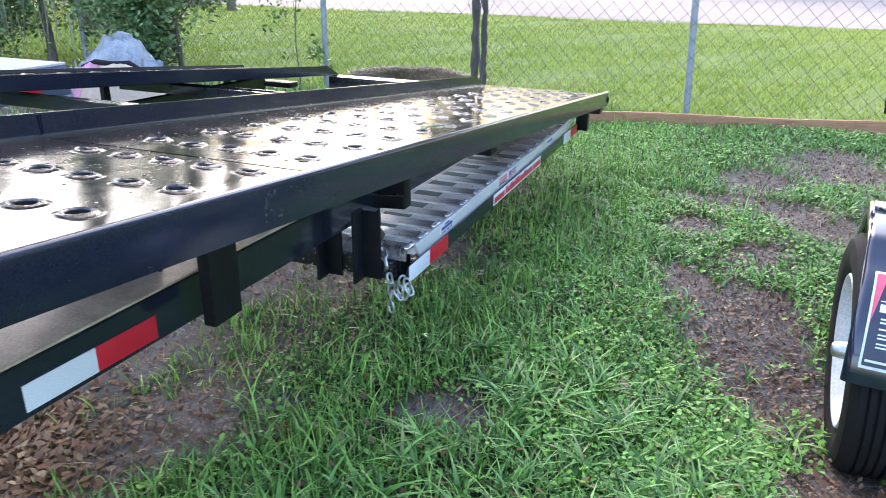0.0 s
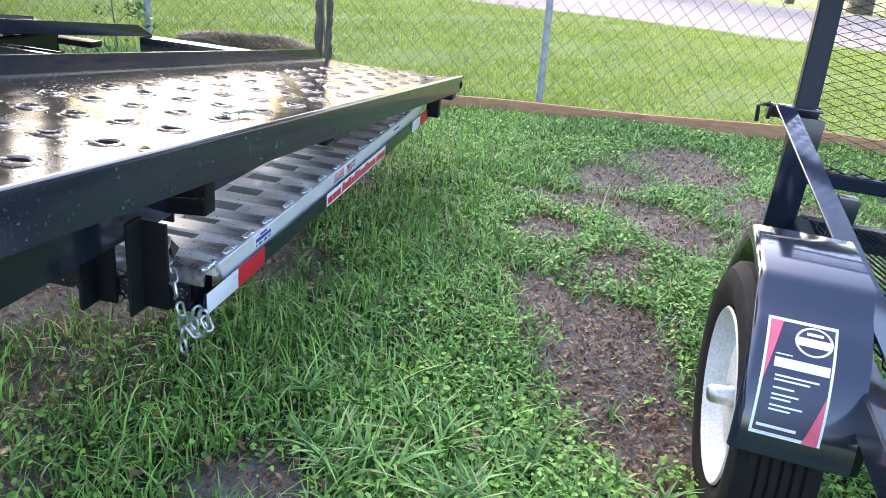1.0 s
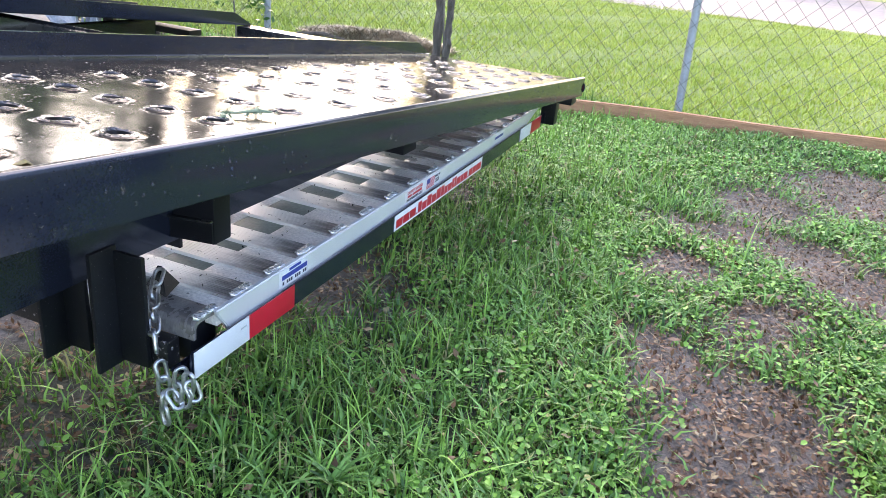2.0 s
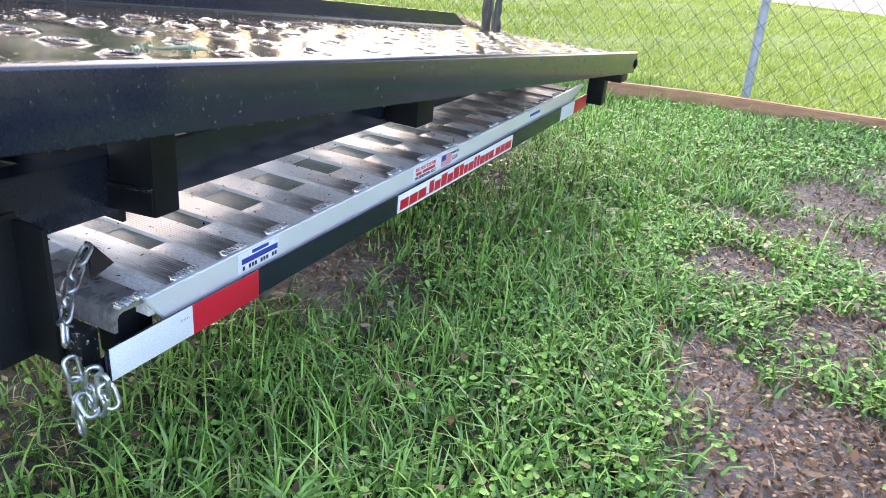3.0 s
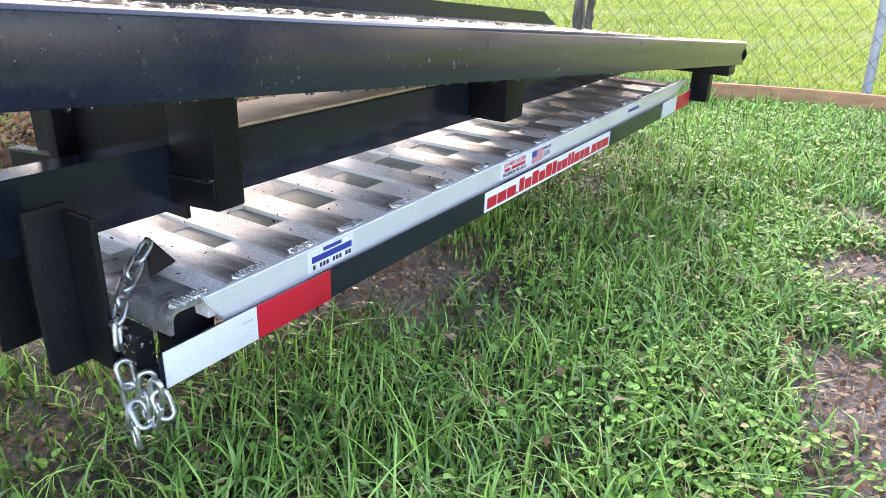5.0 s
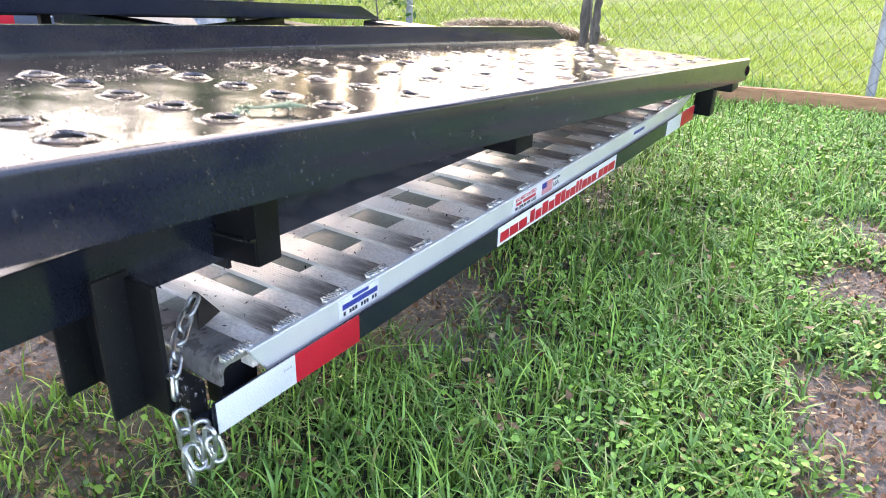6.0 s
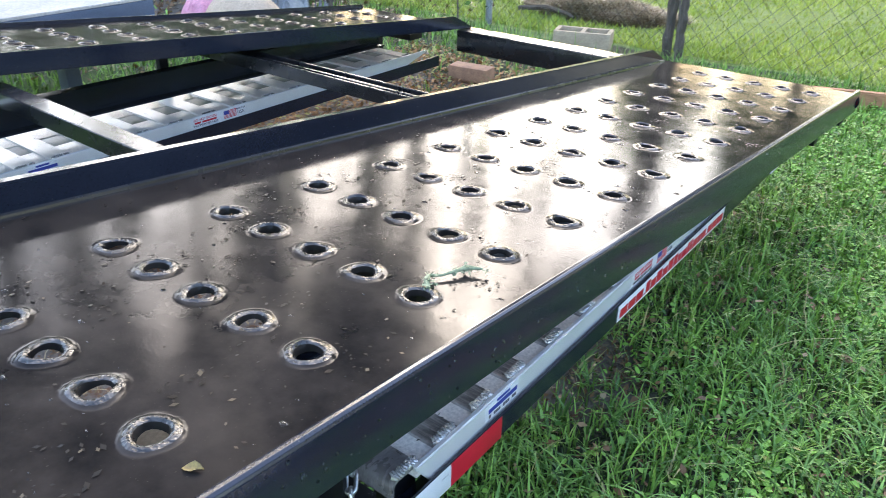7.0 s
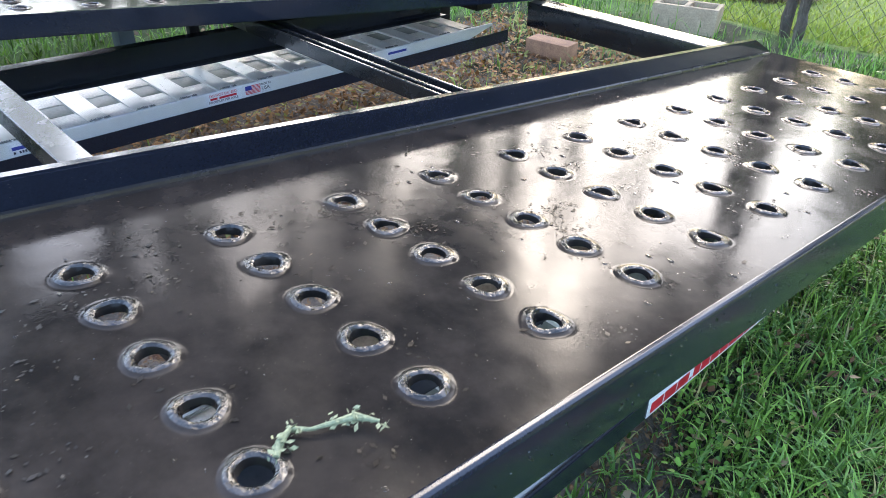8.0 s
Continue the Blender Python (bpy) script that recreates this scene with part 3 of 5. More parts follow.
def hole_plate(side, y0, y1, rows):
    """Checker of flared, punched holes in a plate, with its thickness."""
    bm = bmesh.new()
    seg = 20
    rnd = random.Random(int(100 * (y0 + 3)) + side)

    def put(x, y, dz):
        return bm.verts.new((flip(side, x), y, deck_z(y) + dz))

    px = 0.099
    xe = [LIP] + [HOLE_X[-1] - px / 2 + px * i for i in range(6)] + [OUT - 0.013]
    ye = [y0]
    for r in rows:
        ye += [r - 0.05, r + 0.05]
    ye.append(y1)
    for i in range(len(xe) - 1):
        for j in range(len(ye) - 1):
            xa, xb, ya, yb = xe[i], xe[i + 1], ye[j], ye[j + 1]
            if j % 2 == 1 and 1 <= i <= 5:
                cx, cy = (xa + xb) / 2, (ya + yb) / 2
                square, rings = [], []
                for k in range(seg):
                    a = (k + 0.5) * math.tau / seg
                    m = max(abs(math.cos(a)), abs(math.sin(a)))
                    square.append((cx + math.cos(a) / m * (xb - xa) / 2, cy + math.sin(a) / m * (yb - ya) / 2))
                ph, amp = rnd.uniform(0, 6.3), rnd.uniform(0.1, 0.3)
                for r, dz in ((0.0375, 0.0), (0.0335, 0.0), (0.0312, 0.0004), (0.0268, 0.0022), (0.0232, 0.0042), (0.0206, 0.0044), (0.0172, 0.0018), (0.0155, -0.007)):
                    rings.append([put(cx + r * (1 + 0.25 * amp * math.sin(3 * k * math.tau / seg + 3 * ph)) * math.cos((k + 0.5) * math.tau / seg), cy + r * (1 + 0.25 * amp * math.sin(3 * k * math.tau / seg + 3 * ph)) * math.sin((k + 0.5) * math.tau / seg), dz * (1 + amp * math.sin(2 * k * math.tau / seg + ph) + 0.7 * amp * math.sin(k * math.tau / seg + 2 * ph) + (rnd.uniform(-0.08, 0.08) if dz > 0.002 else 0))) for k in range(seg)])
                sq = [put(x, y, 0) for x, y in square]
                for k in range(seg):
                    bm.faces.new((sq[k], sq[(k + 1) % seg], rings[0][(k + 1) % seg], rings[0][k]))
                    for j2, (a, b) in enumerate(zip(rings, rings[1:])):
                        bm.faces.new((a[k], a[(k + 1) % seg], b[(k + 1) % seg], b[k])).material_index = int(2 < j2 < 6)
                # corners of the cell
                for sx, sy in ((1, 1), (-1, 1), (-1, -1), (1, -1)):
                    corner = (cx + sx * (xb - xa) / 2, cy + sy * (yb - ya) / 2)
                    near = sorted(range(seg), key=lambda k: (square[k][0] - corner[0]) ** 2 + (square[k][1] - corner[1]) ** 2)[:2]
                    c = put(*corner, 0)
                    if abs(square[near[0]][0] - square[near[1]][0]) > 1e-6 and abs(square[near[0]][1] - square[near[1]][1]) > 1e-6:
                        bm.faces.new((sq[near[0]], sq[near[1]], c))
            else:
                bm.faces.new((put(xa, ya, 0), put(xb, ya, 0), put(xb, yb, 0), put(xa, yb, 0)))
    bmesh.ops.remove_doubles(bm, verts=bm.verts, dist=0.0002)
    bmesh.ops.recalc_face_normals(bm, faces=bm.faces)
    if sum(f.normal.z * f.calc_area() for f in bm.faces) < 0:
        bmesh.ops.reverse_faces(bm, faces=bm.faces)
    # edge folded down
    rim = [e for e in bm.edges if e.is_boundary and e.calc_length() > 0.03]
    ext = bmesh.ops.extrude_edge_only(bm, edges=rim)
    for v in ext["geom"]:
        if isinstance(v, bmesh.types.BMVert):
            v.co.z -= 0.006
    return bm


def plate_mesh(side, y0, y1, rows):
    bm = hole_plate(side, y0, y1, rows)
    me = bpy.data.meshes.new("deck_plate")
    bm.to_mesh(me)
    bm.free()
    me.materials.append(DECK)
    me.materials.append(RIM_STEEL)
    me.shade_smooth()
    me.set_sharp_from_angle(angle=radians(40))
    return me


def build_trailer():
    t = thing("car_hauler_trailer", "black open car hauler trailer with two perforated steel runways", "trailer")
    front, tail = -1.2, 4.69
    for side in (1, -1):
        rows = [2.40 + 0.192 * k for k in range(-3, 12)]
        part("deck_plate", plate_mesh(side, SEAM + 0.004, tail - 0.01, rows), DECK, t, "glossy black steel plate with flared round holes")
        rows = [2.40 + 0.192 * k for k in range(-17, -3)]
        part("deck_plate", plate_mesh(side, front, SEAM - 0.004, rows), DECK, t, "glossy black steel plate with flared round holes")
        x = flip(side, OUT - 0.03)
        sec = [(-0.03, -0.038), (0.03, -0.038), (0.03, 0.033), (0.0288, 0.0375), (0.0262, 0.0405), (0.0225, 0.042), (0.0178, 0.0415), (0.0165, 0.028), (-0.03, 0.021)]
        if side < 0:
            sec = [(-u, v) for u, v in sec][::-1]
        part("outer_rail", beam((x, front, deck_z(front) - 0.028), (x, tail, deck_z(tail) - 0.028), 0.06, 0.076, bevel=0.0012, solid=sec), BLACK, t, "black steel edge rail")
        lo, hi = sorted((flip(side, 0.118), flip(side, -0.3)))
        part("tail_box", boxes(((lo, 4.585, deck_z(4.66) - 0.1), (hi, 4.678, deck_z(4.66) - 0.068)), bevel=0.004), BLACK_MATT, t)
        # inner lip: an upright strip with its end cut at a slant
        for ya, yb in ((front, SEAM - 0.002), (SEAM + 0.002, 4.68)):
            bm = bmesh.new()
            cut = 0.13 if yb > 4 else 0.0
            prof = [(ya, -0.006), (yb, -0.006), (yb, 0.002), (yb - cut, 0.052), (ya, 0.052)]
            sides = [[bm.verts.new((flip(side, LIP + dx), y, deck_z(y) + h)) for y, h in prof] for dx in (0, -0.024)]
            for s in sides:
                bm.faces.new(s)
            for i in range(5):
                bm.faces.new((sides[0][i], sides[0][(i + 1) % 5], sides[1][(i + 1) % 5], sides[1][i]))
            bmesh.ops.bevel(bm, geom=bm.edges[:], offset=0.006, segments=2, affect="EDGES", clamp_overlap=True)
            part("inner_lip", bm, BLACK, t)
        # weld bead where the lip meets the plate
        x = flip(side, LIP + 0.004)
        part("weld_bead", tube([(x, y, deck_z(y) + 0.001) for y in np.linspace(front + 0.05, 4.65, 60)], 0.006, 6), WET_BLACK, t)
        # main beam under the runway
        x = flip(side, -0.2)
        sec = channel(0.05, 0.1, 0.007)
        if side < 0:
            sec = [(-a, b) for a, b in sec][::-1]
        sec = [(-a, b) for a, b in sec]
        a, b = Vector((x - side * 0.025, front, 0.54)), Vector((x - side * 0.025, 4.45, 0.435))
        part("main_beam", beam(a, b, 0.05, 0.1, bevel=0.002, solid=sec), BLACK, t, "black steel channel beam")
        # wide flange on top of the beam; sandy dust, its tan lightened for reflected sky
        if side > 0:
            lo, hi = sorted((flip(side, -0.203), flip(side, -0.335)))
            bm = boxes(((lo, front, -0.006), (hi, 2.16, 0.0)), ((lo, 2.6, -0.006), (hi, 4.4, 0.0)), bevel=0.0015)
            for v in bm.verts:
                v.co.z += 0.5975 - 0.0186 * (v.co.y - front)
            part("beam_flange", bm, DUST_AND_SHEEN, t, "sand-dusted top flange, colour lightened for sky sheen")
        # outriggers from the cross members down past the beam
        for y in (-0.08, 0.795, 1.67, 2.54, 3.42):
            if side < 0:
                continue
            xo = flip(side, -0.10)
            lo, hi = sorted((xo, xo - side * 0.095))
            top, low = deck_z(y + 0.045) - 0.066, 0.4625 - 0.026 * (y - 1.62)
            lo2, hi2 = sorted((flip(side, -0.199 if y == 2.54 else -0.262), flip(side, -0.60)))
            if y == 2.54:
                part("gusset_web", boxes(((lo2, y + 0.014, 0.40), (hi2, y + 0.022, top)), bevel=0.001), BLACK_MATT, t)
                for name, yf, za, zb, m in (("gusset_channel", y - 0.010, 0.442, 0.484, BLACK_MATT), ("gusset_ledge", y - 0.016, 0.4845, 0.489, WET_BLACK)):
                    bm = boxes(((lo2 - 0.05, yf, za), (xo - 0.002, y + 0.0135, zb)), bevel=0.0015)
                    for v in bm.verts:
                        v.co.z += 0.09 * (v.co.x - xo)
                    part(name, bm, m, t)
            else:
                part("gusset_web", boxes(((lo2, y - 0.01, 0.445), (hi2, y - 0.002, top)), ((lo2, y - 0.045, 0.437), (hi2, y + 0.0, 0.444)), bevel=0.001), BLACK_MATT, t)
            if y == 1.67:
                lo, hi = sorted((xo, xo - side * 0.03))
            part("outrigger", boxes(((lo, y - (0.006 if y == 2.54 else 0.045), low), (hi, y + 0.045, top)), bevel=0.004), BLACK_MATT, t)
    for y in (-0.12, 0.755, 1.63, 2.54, 3.415):
        # one of them shows thin raised flanges with troughs between them
        sec = [(-0.0375, -0.022), (0.0375, -0.022), (0.0375, 0.0225), (0.029, 0.0225), (0.029, -0.012), (0.006, -0.012), (0.006, 0.018), (-0.006, 0.018), (-0.006, -0.012), (-0.029, -0.012), (-0.029, 0.0225), (-0.0375, 0.0225)]
        if y != 3.415:
            sec = [(-0.026, -0.0225), (0.026, -0.0225), (0.026, 0.0225), (-0.026, 0.0225)]
        z = deck_z(y + 0.03) - 0.024 - 0.0225
        part("cross_member", beam((2 * MID + 0.1, y, z), (-0.10, y, z), 0.075, 0.045, bevel=0.002, solid=sec), WET_BLACK, t, "wet black steel cross member between the runways")
    z = deck_z(4.60) - 0.062
    part("rear_cross_member", boxes(((2 * MID - LIP + 0.0, 4.59, z - 0.05), (LIP, 4.685, z + 0.05)), bevel=0.006), WET_BLACK, t, "wide wet black steel tail beam")
    # tail lamps and tail brackets
    for side in (1, -1):
        x = flip(side, OUT - 0.03)
        at = (flip(side, OUT - 0.02), tail - 0.002, deck_z(tail) - 0.03)
        way = (0.45 * side, 0.9, 0)
        lamp = part("tail_lamp", lathe([(0.0, 0.019), (0.012, 0.0185), (0.020, 0.016), (0.0245, 0.011), (0.0255, 0.0)], at, way, 20), RED_LENS, t, "small round red lamp lens")
        part("bezel", lathe([(0.0256, 0.0), (0.0256, 0.006), (0.0290, 0.0055), (0.0305, 0.0), (0.0256, 0.0)], at, way, 20), RUBBER, lamp, "black rubber ring")
        lo, hi = sorted((flip(side, 0.045), flip(side, -0.02)))
        part("tail_bracket", boxes(((lo, 4.635, 0.285), (hi, 4.688, deck_z(4.69) - 0.066)), bevel=0.004), BLACK_MATT, t)
        # carrier for the ramp: rail, end bar, guide plates
        x0, x1 = (0.0, -0.45) if side > 0 else (-1.728, -2.178)
        ang = [(-0.025, -0.025), (0.025, -0.025), (0.025, -0.019), (-0.019, -0.019), (-0.019, 0.025), (-0.025, 0.025)]
        for xc in (x0 - 0.025, x1 - 0.025):
            part("carrier_rail", beam((xc, 2.345, 0.309), (xc, 4.64, 0.309), 0.05, 0.05, bevel=0.0015, solid=[(-u, v) for u, v in ang][::-1]), BLACK, t, "black steel angle rail under the ramp")
        part("carrier_bar", boxes(((x1, 2.345, 0.285), (x0 - 0.052, 2.375, 0.338)), bevel=0.003), SCRAPED, t, "black bar with the paint scraped off in places")
        for xa, xb, low in ((-0.152, -0.084, 0.278), (-0.275, -0.215, 0.268)):
            bm = boxes(((x0 + xa, 2.286, low), (x0 + xa + 0.009, 2.342, 0.500)), ((x0 + xa + 0.0092, 2.333, low + 0.006), (x0 + xb, 2.342, 0.492)), bevel=0.002)
            part("guide_plate", bm, BLACK_MATT, t, "black angle-iron guide")
        part("ramp_lug", boxes(((x0 - 0.085, 2.40, 0.275), (x0 - 0.05, 2.47, 0.345)), bevel=0.004), BLACK_MATT, t)
        for y in (2.54, 3.42, 4.4):
            part("hanger", boxes(((x1 - 0.05, y - 0.02, 0.33), (x1 - 0.02, y + 0.02, deck_z(y) - 0.02)), bevel=0.003), BLACK_MATT, t)
        part("carrier_tray", boxes(((x1 + 0.01, 2.6, 0.288), (x0 - 0.06, 4.3, 0.294)), bevel=0.001), BLACK_MATT, t)
    # conspicuity tape
    for x, y, z in ((0.0, 2.348, 0.3095), (0.0, 4.265, 0.3095)):
        for k, m in enumerate((TAPE_WHITE, TAPE_RED)):
            part("reflective_tape", boxes(((x + 0.0005, y + 0.1524 * k, z - 0.0254), (x + 0.0022, y + 0.1524 * (k + 1) - 0.0004, z + 0.0254)), bevel=0.0003), m, t, ("white", "red")[k] + " reflective tape")
    for y in (2.475,):
        part("tape_print", bar_writing(bmesh.new(), (0.0022, y, 0.317), (0, 1, 0), (0, 0, 1), [(0.0032 * i, 0.0032 * i + 0.0014, 0.0, 0.0035) for i in range(6)], 0.0002), PRINT_GREY, t)
    for k, m in enumerate((TAPE_WHITE, TAPE_RED)):
        y = 1.262 + 0.1524 * k
        bm = boxes(((-0.1995, y, -0.0254), (-0.198, y + 0.152, 0.0254)), bevel=0.0003)
        for v in bm.verts:
            v.co.z += 0.477 - 0.03 * (v.co.y - 1.42)
        part("reflective_tape", bm, m, t, ("white", "red")[k] + " reflective tape")
    # red and white name strip as plain blocks
    strip = part("name_strip", boxes(((0.0005, 3.124, 0.288), (0.0016, 3.808, 0.332)), bevel=0.0004), STICKER, t, "white strip with red block lettering")
    # (width, height) of each block: three wide, a stop, a run with taller ones, a stop, three at the end
    blocks = [(5, 6)] * 3 + [(1, 1)] + [(3, 8), (4, 6), (4, 8), (4, 6), (4, 8), (3, 8), (3, 6), (4, 6), (2, 8), (2, 8), (4, 6), (3, 6), (4, 6)] + [(1, 1), (4, 6), (4, 6), (6, 6)]
    unit, y, rows = 0.664 / (sum(w for w, h in blocks) + 0.55 * (len(blocks) - 1)), 0.01, []
    for w, h in blocks:
        rows.append((y, y + w * unit, 0.0065, 0.0065 + 0.0039 * h))
        y += (w + 0.55) * unit
    part("lettering", bar_writing(bmesh.new(), (0.0016, 3.124, 0.288), (0, 1, 0), (0, 0, 1), rows), TAPE_RED, strip)
    # axle and wheels far forward
    part("axle", tube([(2 * MID + 0.2, -0.75, 0.33), (-0.2, -0.75, 0.33)], 0.035, 14), BLACK_MATT, t)
    for x in (-0.42, 2 * MID + 0.42):
        w = part("wheel", lathe([(0.205, -0.09), (0.30, -0.1), (0.335, -0.07), (0.345, 0), (0.335, 0.07), (0.30, 0.1), (0.205, 0.09), (0.2, 0.05), (0.2, -0.05), (0.205, -0.09)], (x, -0.75, 0.33), (1, 0, 0)), RUBBER, t, "black trailer tyre")
        part("hub", lathe([(0.0, 0.03), (0.05, 0.03), (0.06, 0.01), (0.2, 0.0), (0.2, -0.06), (0.0, -0.06)], (x, -0.75, 0.33), (1, 0, 0), 24), RIM_WHITE, w)
    return t


build_trailer()


# ---- aluminium ramps lying in the carriers ----
def rung_mesh(material):
    """Ribbed extrusion across the ramp, 7 cm deep in the travel direction."""
    bm = bmesh.new()
    w, n = 0.064, 11
    prof = [(-w / 2, -0.018), (w / 2, -0.018), (w / 2, 0.0)]
    for i in range(n, 0, -1):
        a, b = -w / 2 + (i - 0.15) * w / n, -w / 2 + (i - 0.85) * w / n
        prof += [(a, 0.0004), (b, 0.0004), (b - 0.0004, -0.0002), (b - 0.0012, -0.0002)]
    prof[-1] = (-w / 2, 0.0)
    rings = [[bm.verts.new((x, y, z)) for y, z in prof] for x in (-0.435, -0.012)]
    m = len(prof)
    for i in range(m):
        bm.faces.new((rings[0][i], rings[0][(i + 1) % m], rings[1][(i + 1) % m], rings[1][i]))
    bm.faces.new(rings[0])
    bm.faces.new(rings[1][::-1])
    return finish(bm, "rung", material)


def weld_mesh(seed):
    """One lumpy bead that winds along the rung end."""
    rnd = random.Random(seed)
    pts, rad = [], []
    for k in range(37):
        f = k / 36
        pts.append((-0.019 + 0.0072 * math.sin(k * math.pi / 2) + rnd.uniform(-0.001, 0.001), -0.028 + 0.056 * f, 0.0006))
        rad.append(0.0030 + 0.0010 * rnd.random())
    return finish(tube(pts, rad, 6), "weld", WELD, 60)


def build_ramp(x, rung_material, label):
    r = thing("loading_ramp", label, "ramp", (x, 0, 0.368), "stowed loading ramps")
    y0, y1 = 2.38, 4.56
    for x in (-0.0055, -0.4405):
        bm = bmesh.new()
        prof = [(y0 + 0.085, -0.052), (y1 - 0.2, -0.052), (y1 - 0.01, -0.002), (y1 - 0.01, 0.007), (y0 + 0.047, 0.006), (y0 + 0.05, -0.004)]
        s = [[bm.verts.new((x + d, y, z)) for y, z in prof] for d in (0.0055, -0.0055)]
        for q in s:
            bm.faces.new(q)
        for i in range(6):
            bm.faces.new((s[0][i], s[0][(i + 1) % 6], s[1][(i + 1) % 6], s[1][i]))
        bmesh.ops.bevel(bm, geom=bm.edges[:], offset=0.0022, segments=2, affect="EDGES", clamp_overlap=True)
        part("side_rail", bm, ALU, r, "smooth aluminium side rail")
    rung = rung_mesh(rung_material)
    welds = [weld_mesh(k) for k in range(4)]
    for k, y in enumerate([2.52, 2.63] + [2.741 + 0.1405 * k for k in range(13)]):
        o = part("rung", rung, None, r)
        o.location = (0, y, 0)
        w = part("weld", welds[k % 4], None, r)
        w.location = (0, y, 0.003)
    # flat bars lying under the rungs, leaving openings in the middle
    for xa, xb in ((-0.139, -0.012), (-0.435, -0.243)):
        part("under_bar", boxes(((xa, 2.44, -0.034), (xb, 4.45, -0.0055)), bevel=0.0015), ALU_BAR, r, "weathered flat aluminium bar under the rungs")
    part("under_plate", boxes(((-0.2425, 2.45, -0.012), (-0.1395, 4.45, -0.0075)), bevel=0.001), DULL_PLATE, r, "dull grey metal seen through the openings")
    # bent hook plate at the end
    bm = bmesh.new()
    prof = [(2.445, -0.001), (2.395, 0.001), (2.386, -0.003), (2.381, -0.011), (2.380, -0.034), (2.386, -0.034), (2.387, -0.014), (2.391, -0.008), (2.398, -0.006), (2.445, -0.008)]
    s = [[bm.verts.new((x, y, z)) for y, z in prof] for x in (-0.435, -0.013)]
    for q in s:
        bm.faces.new(q)
    for i in range(10):
        bm.faces.new((s[0][i], s[0][(i + 1) % 10], s[1][(i + 1) % 10], s[1][i]))
    part("weld", welds[1], None, r).location = (0, 2.418, 0.003)
    part("hook_plate", bm, STAINED, r, "bent stained aluminium end plate")
    # stickers on the side rail
    s1 = part("maker_label", boxes(((0.0002, 2.618, -0.032), (0.0009, 2.722, 0.004)), bevel=0), STICKER, r, "white label with a blue band and small print")
    part("label_print", bar_writing(bmesh.new(), (0.0009, 2.618, -0.032), (0, 1, 0), (0, 0, 1), [(0.008, 0.1, 0.014, 0.024), (0.034, 0.076, 0.027, 0.033)]), INK_BLUE, s1)
    part("label_print", bar_writing(bmesh.new(), (0.0009, 2.618, -0.032), (0, 1, 0), (0, 0, 1), [(0.01 + 0.0075 * i, 0.015 + 0.0075 * i, 0.003, 0.010) for i in (0, 2, 3, 4, 6, 7, 8, 10, 11)]), INK_DARK, s1)
    s2 = part("load_label", boxes(((0.0002, 3.211, -0.033), (0.0009, 3.449, 0.003)), bevel=0), STICKER, r, "white load label with a small flag")
    side = Matrix(((0, 0, 1, 0), (1, 0, 0, 0), (0, 1, 0, 0), (0, 0, 0, 1)))

    def put(text, y, z, size, m):
        lettering(text, size, m, Matrix.Translation((0.0013, y, z)) @ side, s2)
    put("DO NOT EXCEED", 3.272, -0.005, 0.0125, TAPE_RED)
    put("MAXIMUM PER AXLE", 3.272, -0.026, 0.0115, INK_DARK)
    part("label_print", bar_writing(bmesh.new(), (0.0009, 3.205, -0.033), (0, 1, 0), (0, 0, 1), [(0.02, 0.045, 0.014, 0.021), (0.052, 0.115, 0.014, 0.021)]), TAPE_RED, s2)
    put("MADE IN", 3.430, -0.005, 0.0105, INK_DARK)
    put("USA", 3.430, -0.019, 0.017, INK_DARK)
    part("flag_stripes", bar_writing(bmesh.new(), (0.0009, 3.205, -0.033), (0, 1, 0), (0, 0, 1), [(0.148, 0.205, 0.004 + 0.0043 * i, 0.0063 + 0.0043 * i) for i in range(7)]), TAPE_RED, s2)
    part("flag_field", bar_writing(bmesh.new(), (0.0011, 3.205, -0.033), (0, 1, 0), (0, 0, 1), [(0.148, 0.172, 0.018, 0.0325)]), INK_BLUE, s2)
    s3 = part("maker_label", boxes(((0.0002, 3.962, -0.026), (0.0009, 4.072, 0.002)), bevel=0), STICKER, r, "white label with a blue band and small print")
    part("label_print", bar_writing(bmesh.new(), (0.0009, 3.962, -0.026), (0, 1, 0), (0, 0, 1), [(0.008, 0.1, 0.010, 0.019)]), INK_BLUE, s3)
    # black eye plate for the chain
    bm = bmesh.new()
    for a in ((-0.112, 2.427, 0.001), (-0.132, 2.486, 0.001), (-0.175, 2.446, 0.001), (-0.155, 2.457, 0.042), (-0.148, 2.459, 0.042)):
        bm.verts.new(a)
    bmesh.ops.convex_hull(bm, input=bm.verts)
    part("chain_eye", bm, BLACK_MATT, r, "black welded eye plate")
    return r


build_ramp(-0.012, DARK_ENDED_RUNG, "long aluminium loading ramp with dark-ended ribbed rungs, stowed under a runway")
build_ramp(-1.74, PALE_RUNG, "long pale aluminium loading ramp with paler rungs, stowed under a runway")


# ---- chain at the ramp end ----
def link_mesh():
    pts = []
    for k in range(20):
        a = k * math.tau / 20
        pts.append((0.0094 * math.cos(a), 0, 0.0094 * math.sin(a) + (0.0094 if math.sin(a) > 0 else -0.0094)))
    return finish(tube(pts, 0.0037, 8, closed=True), "link", ZINC, 60)


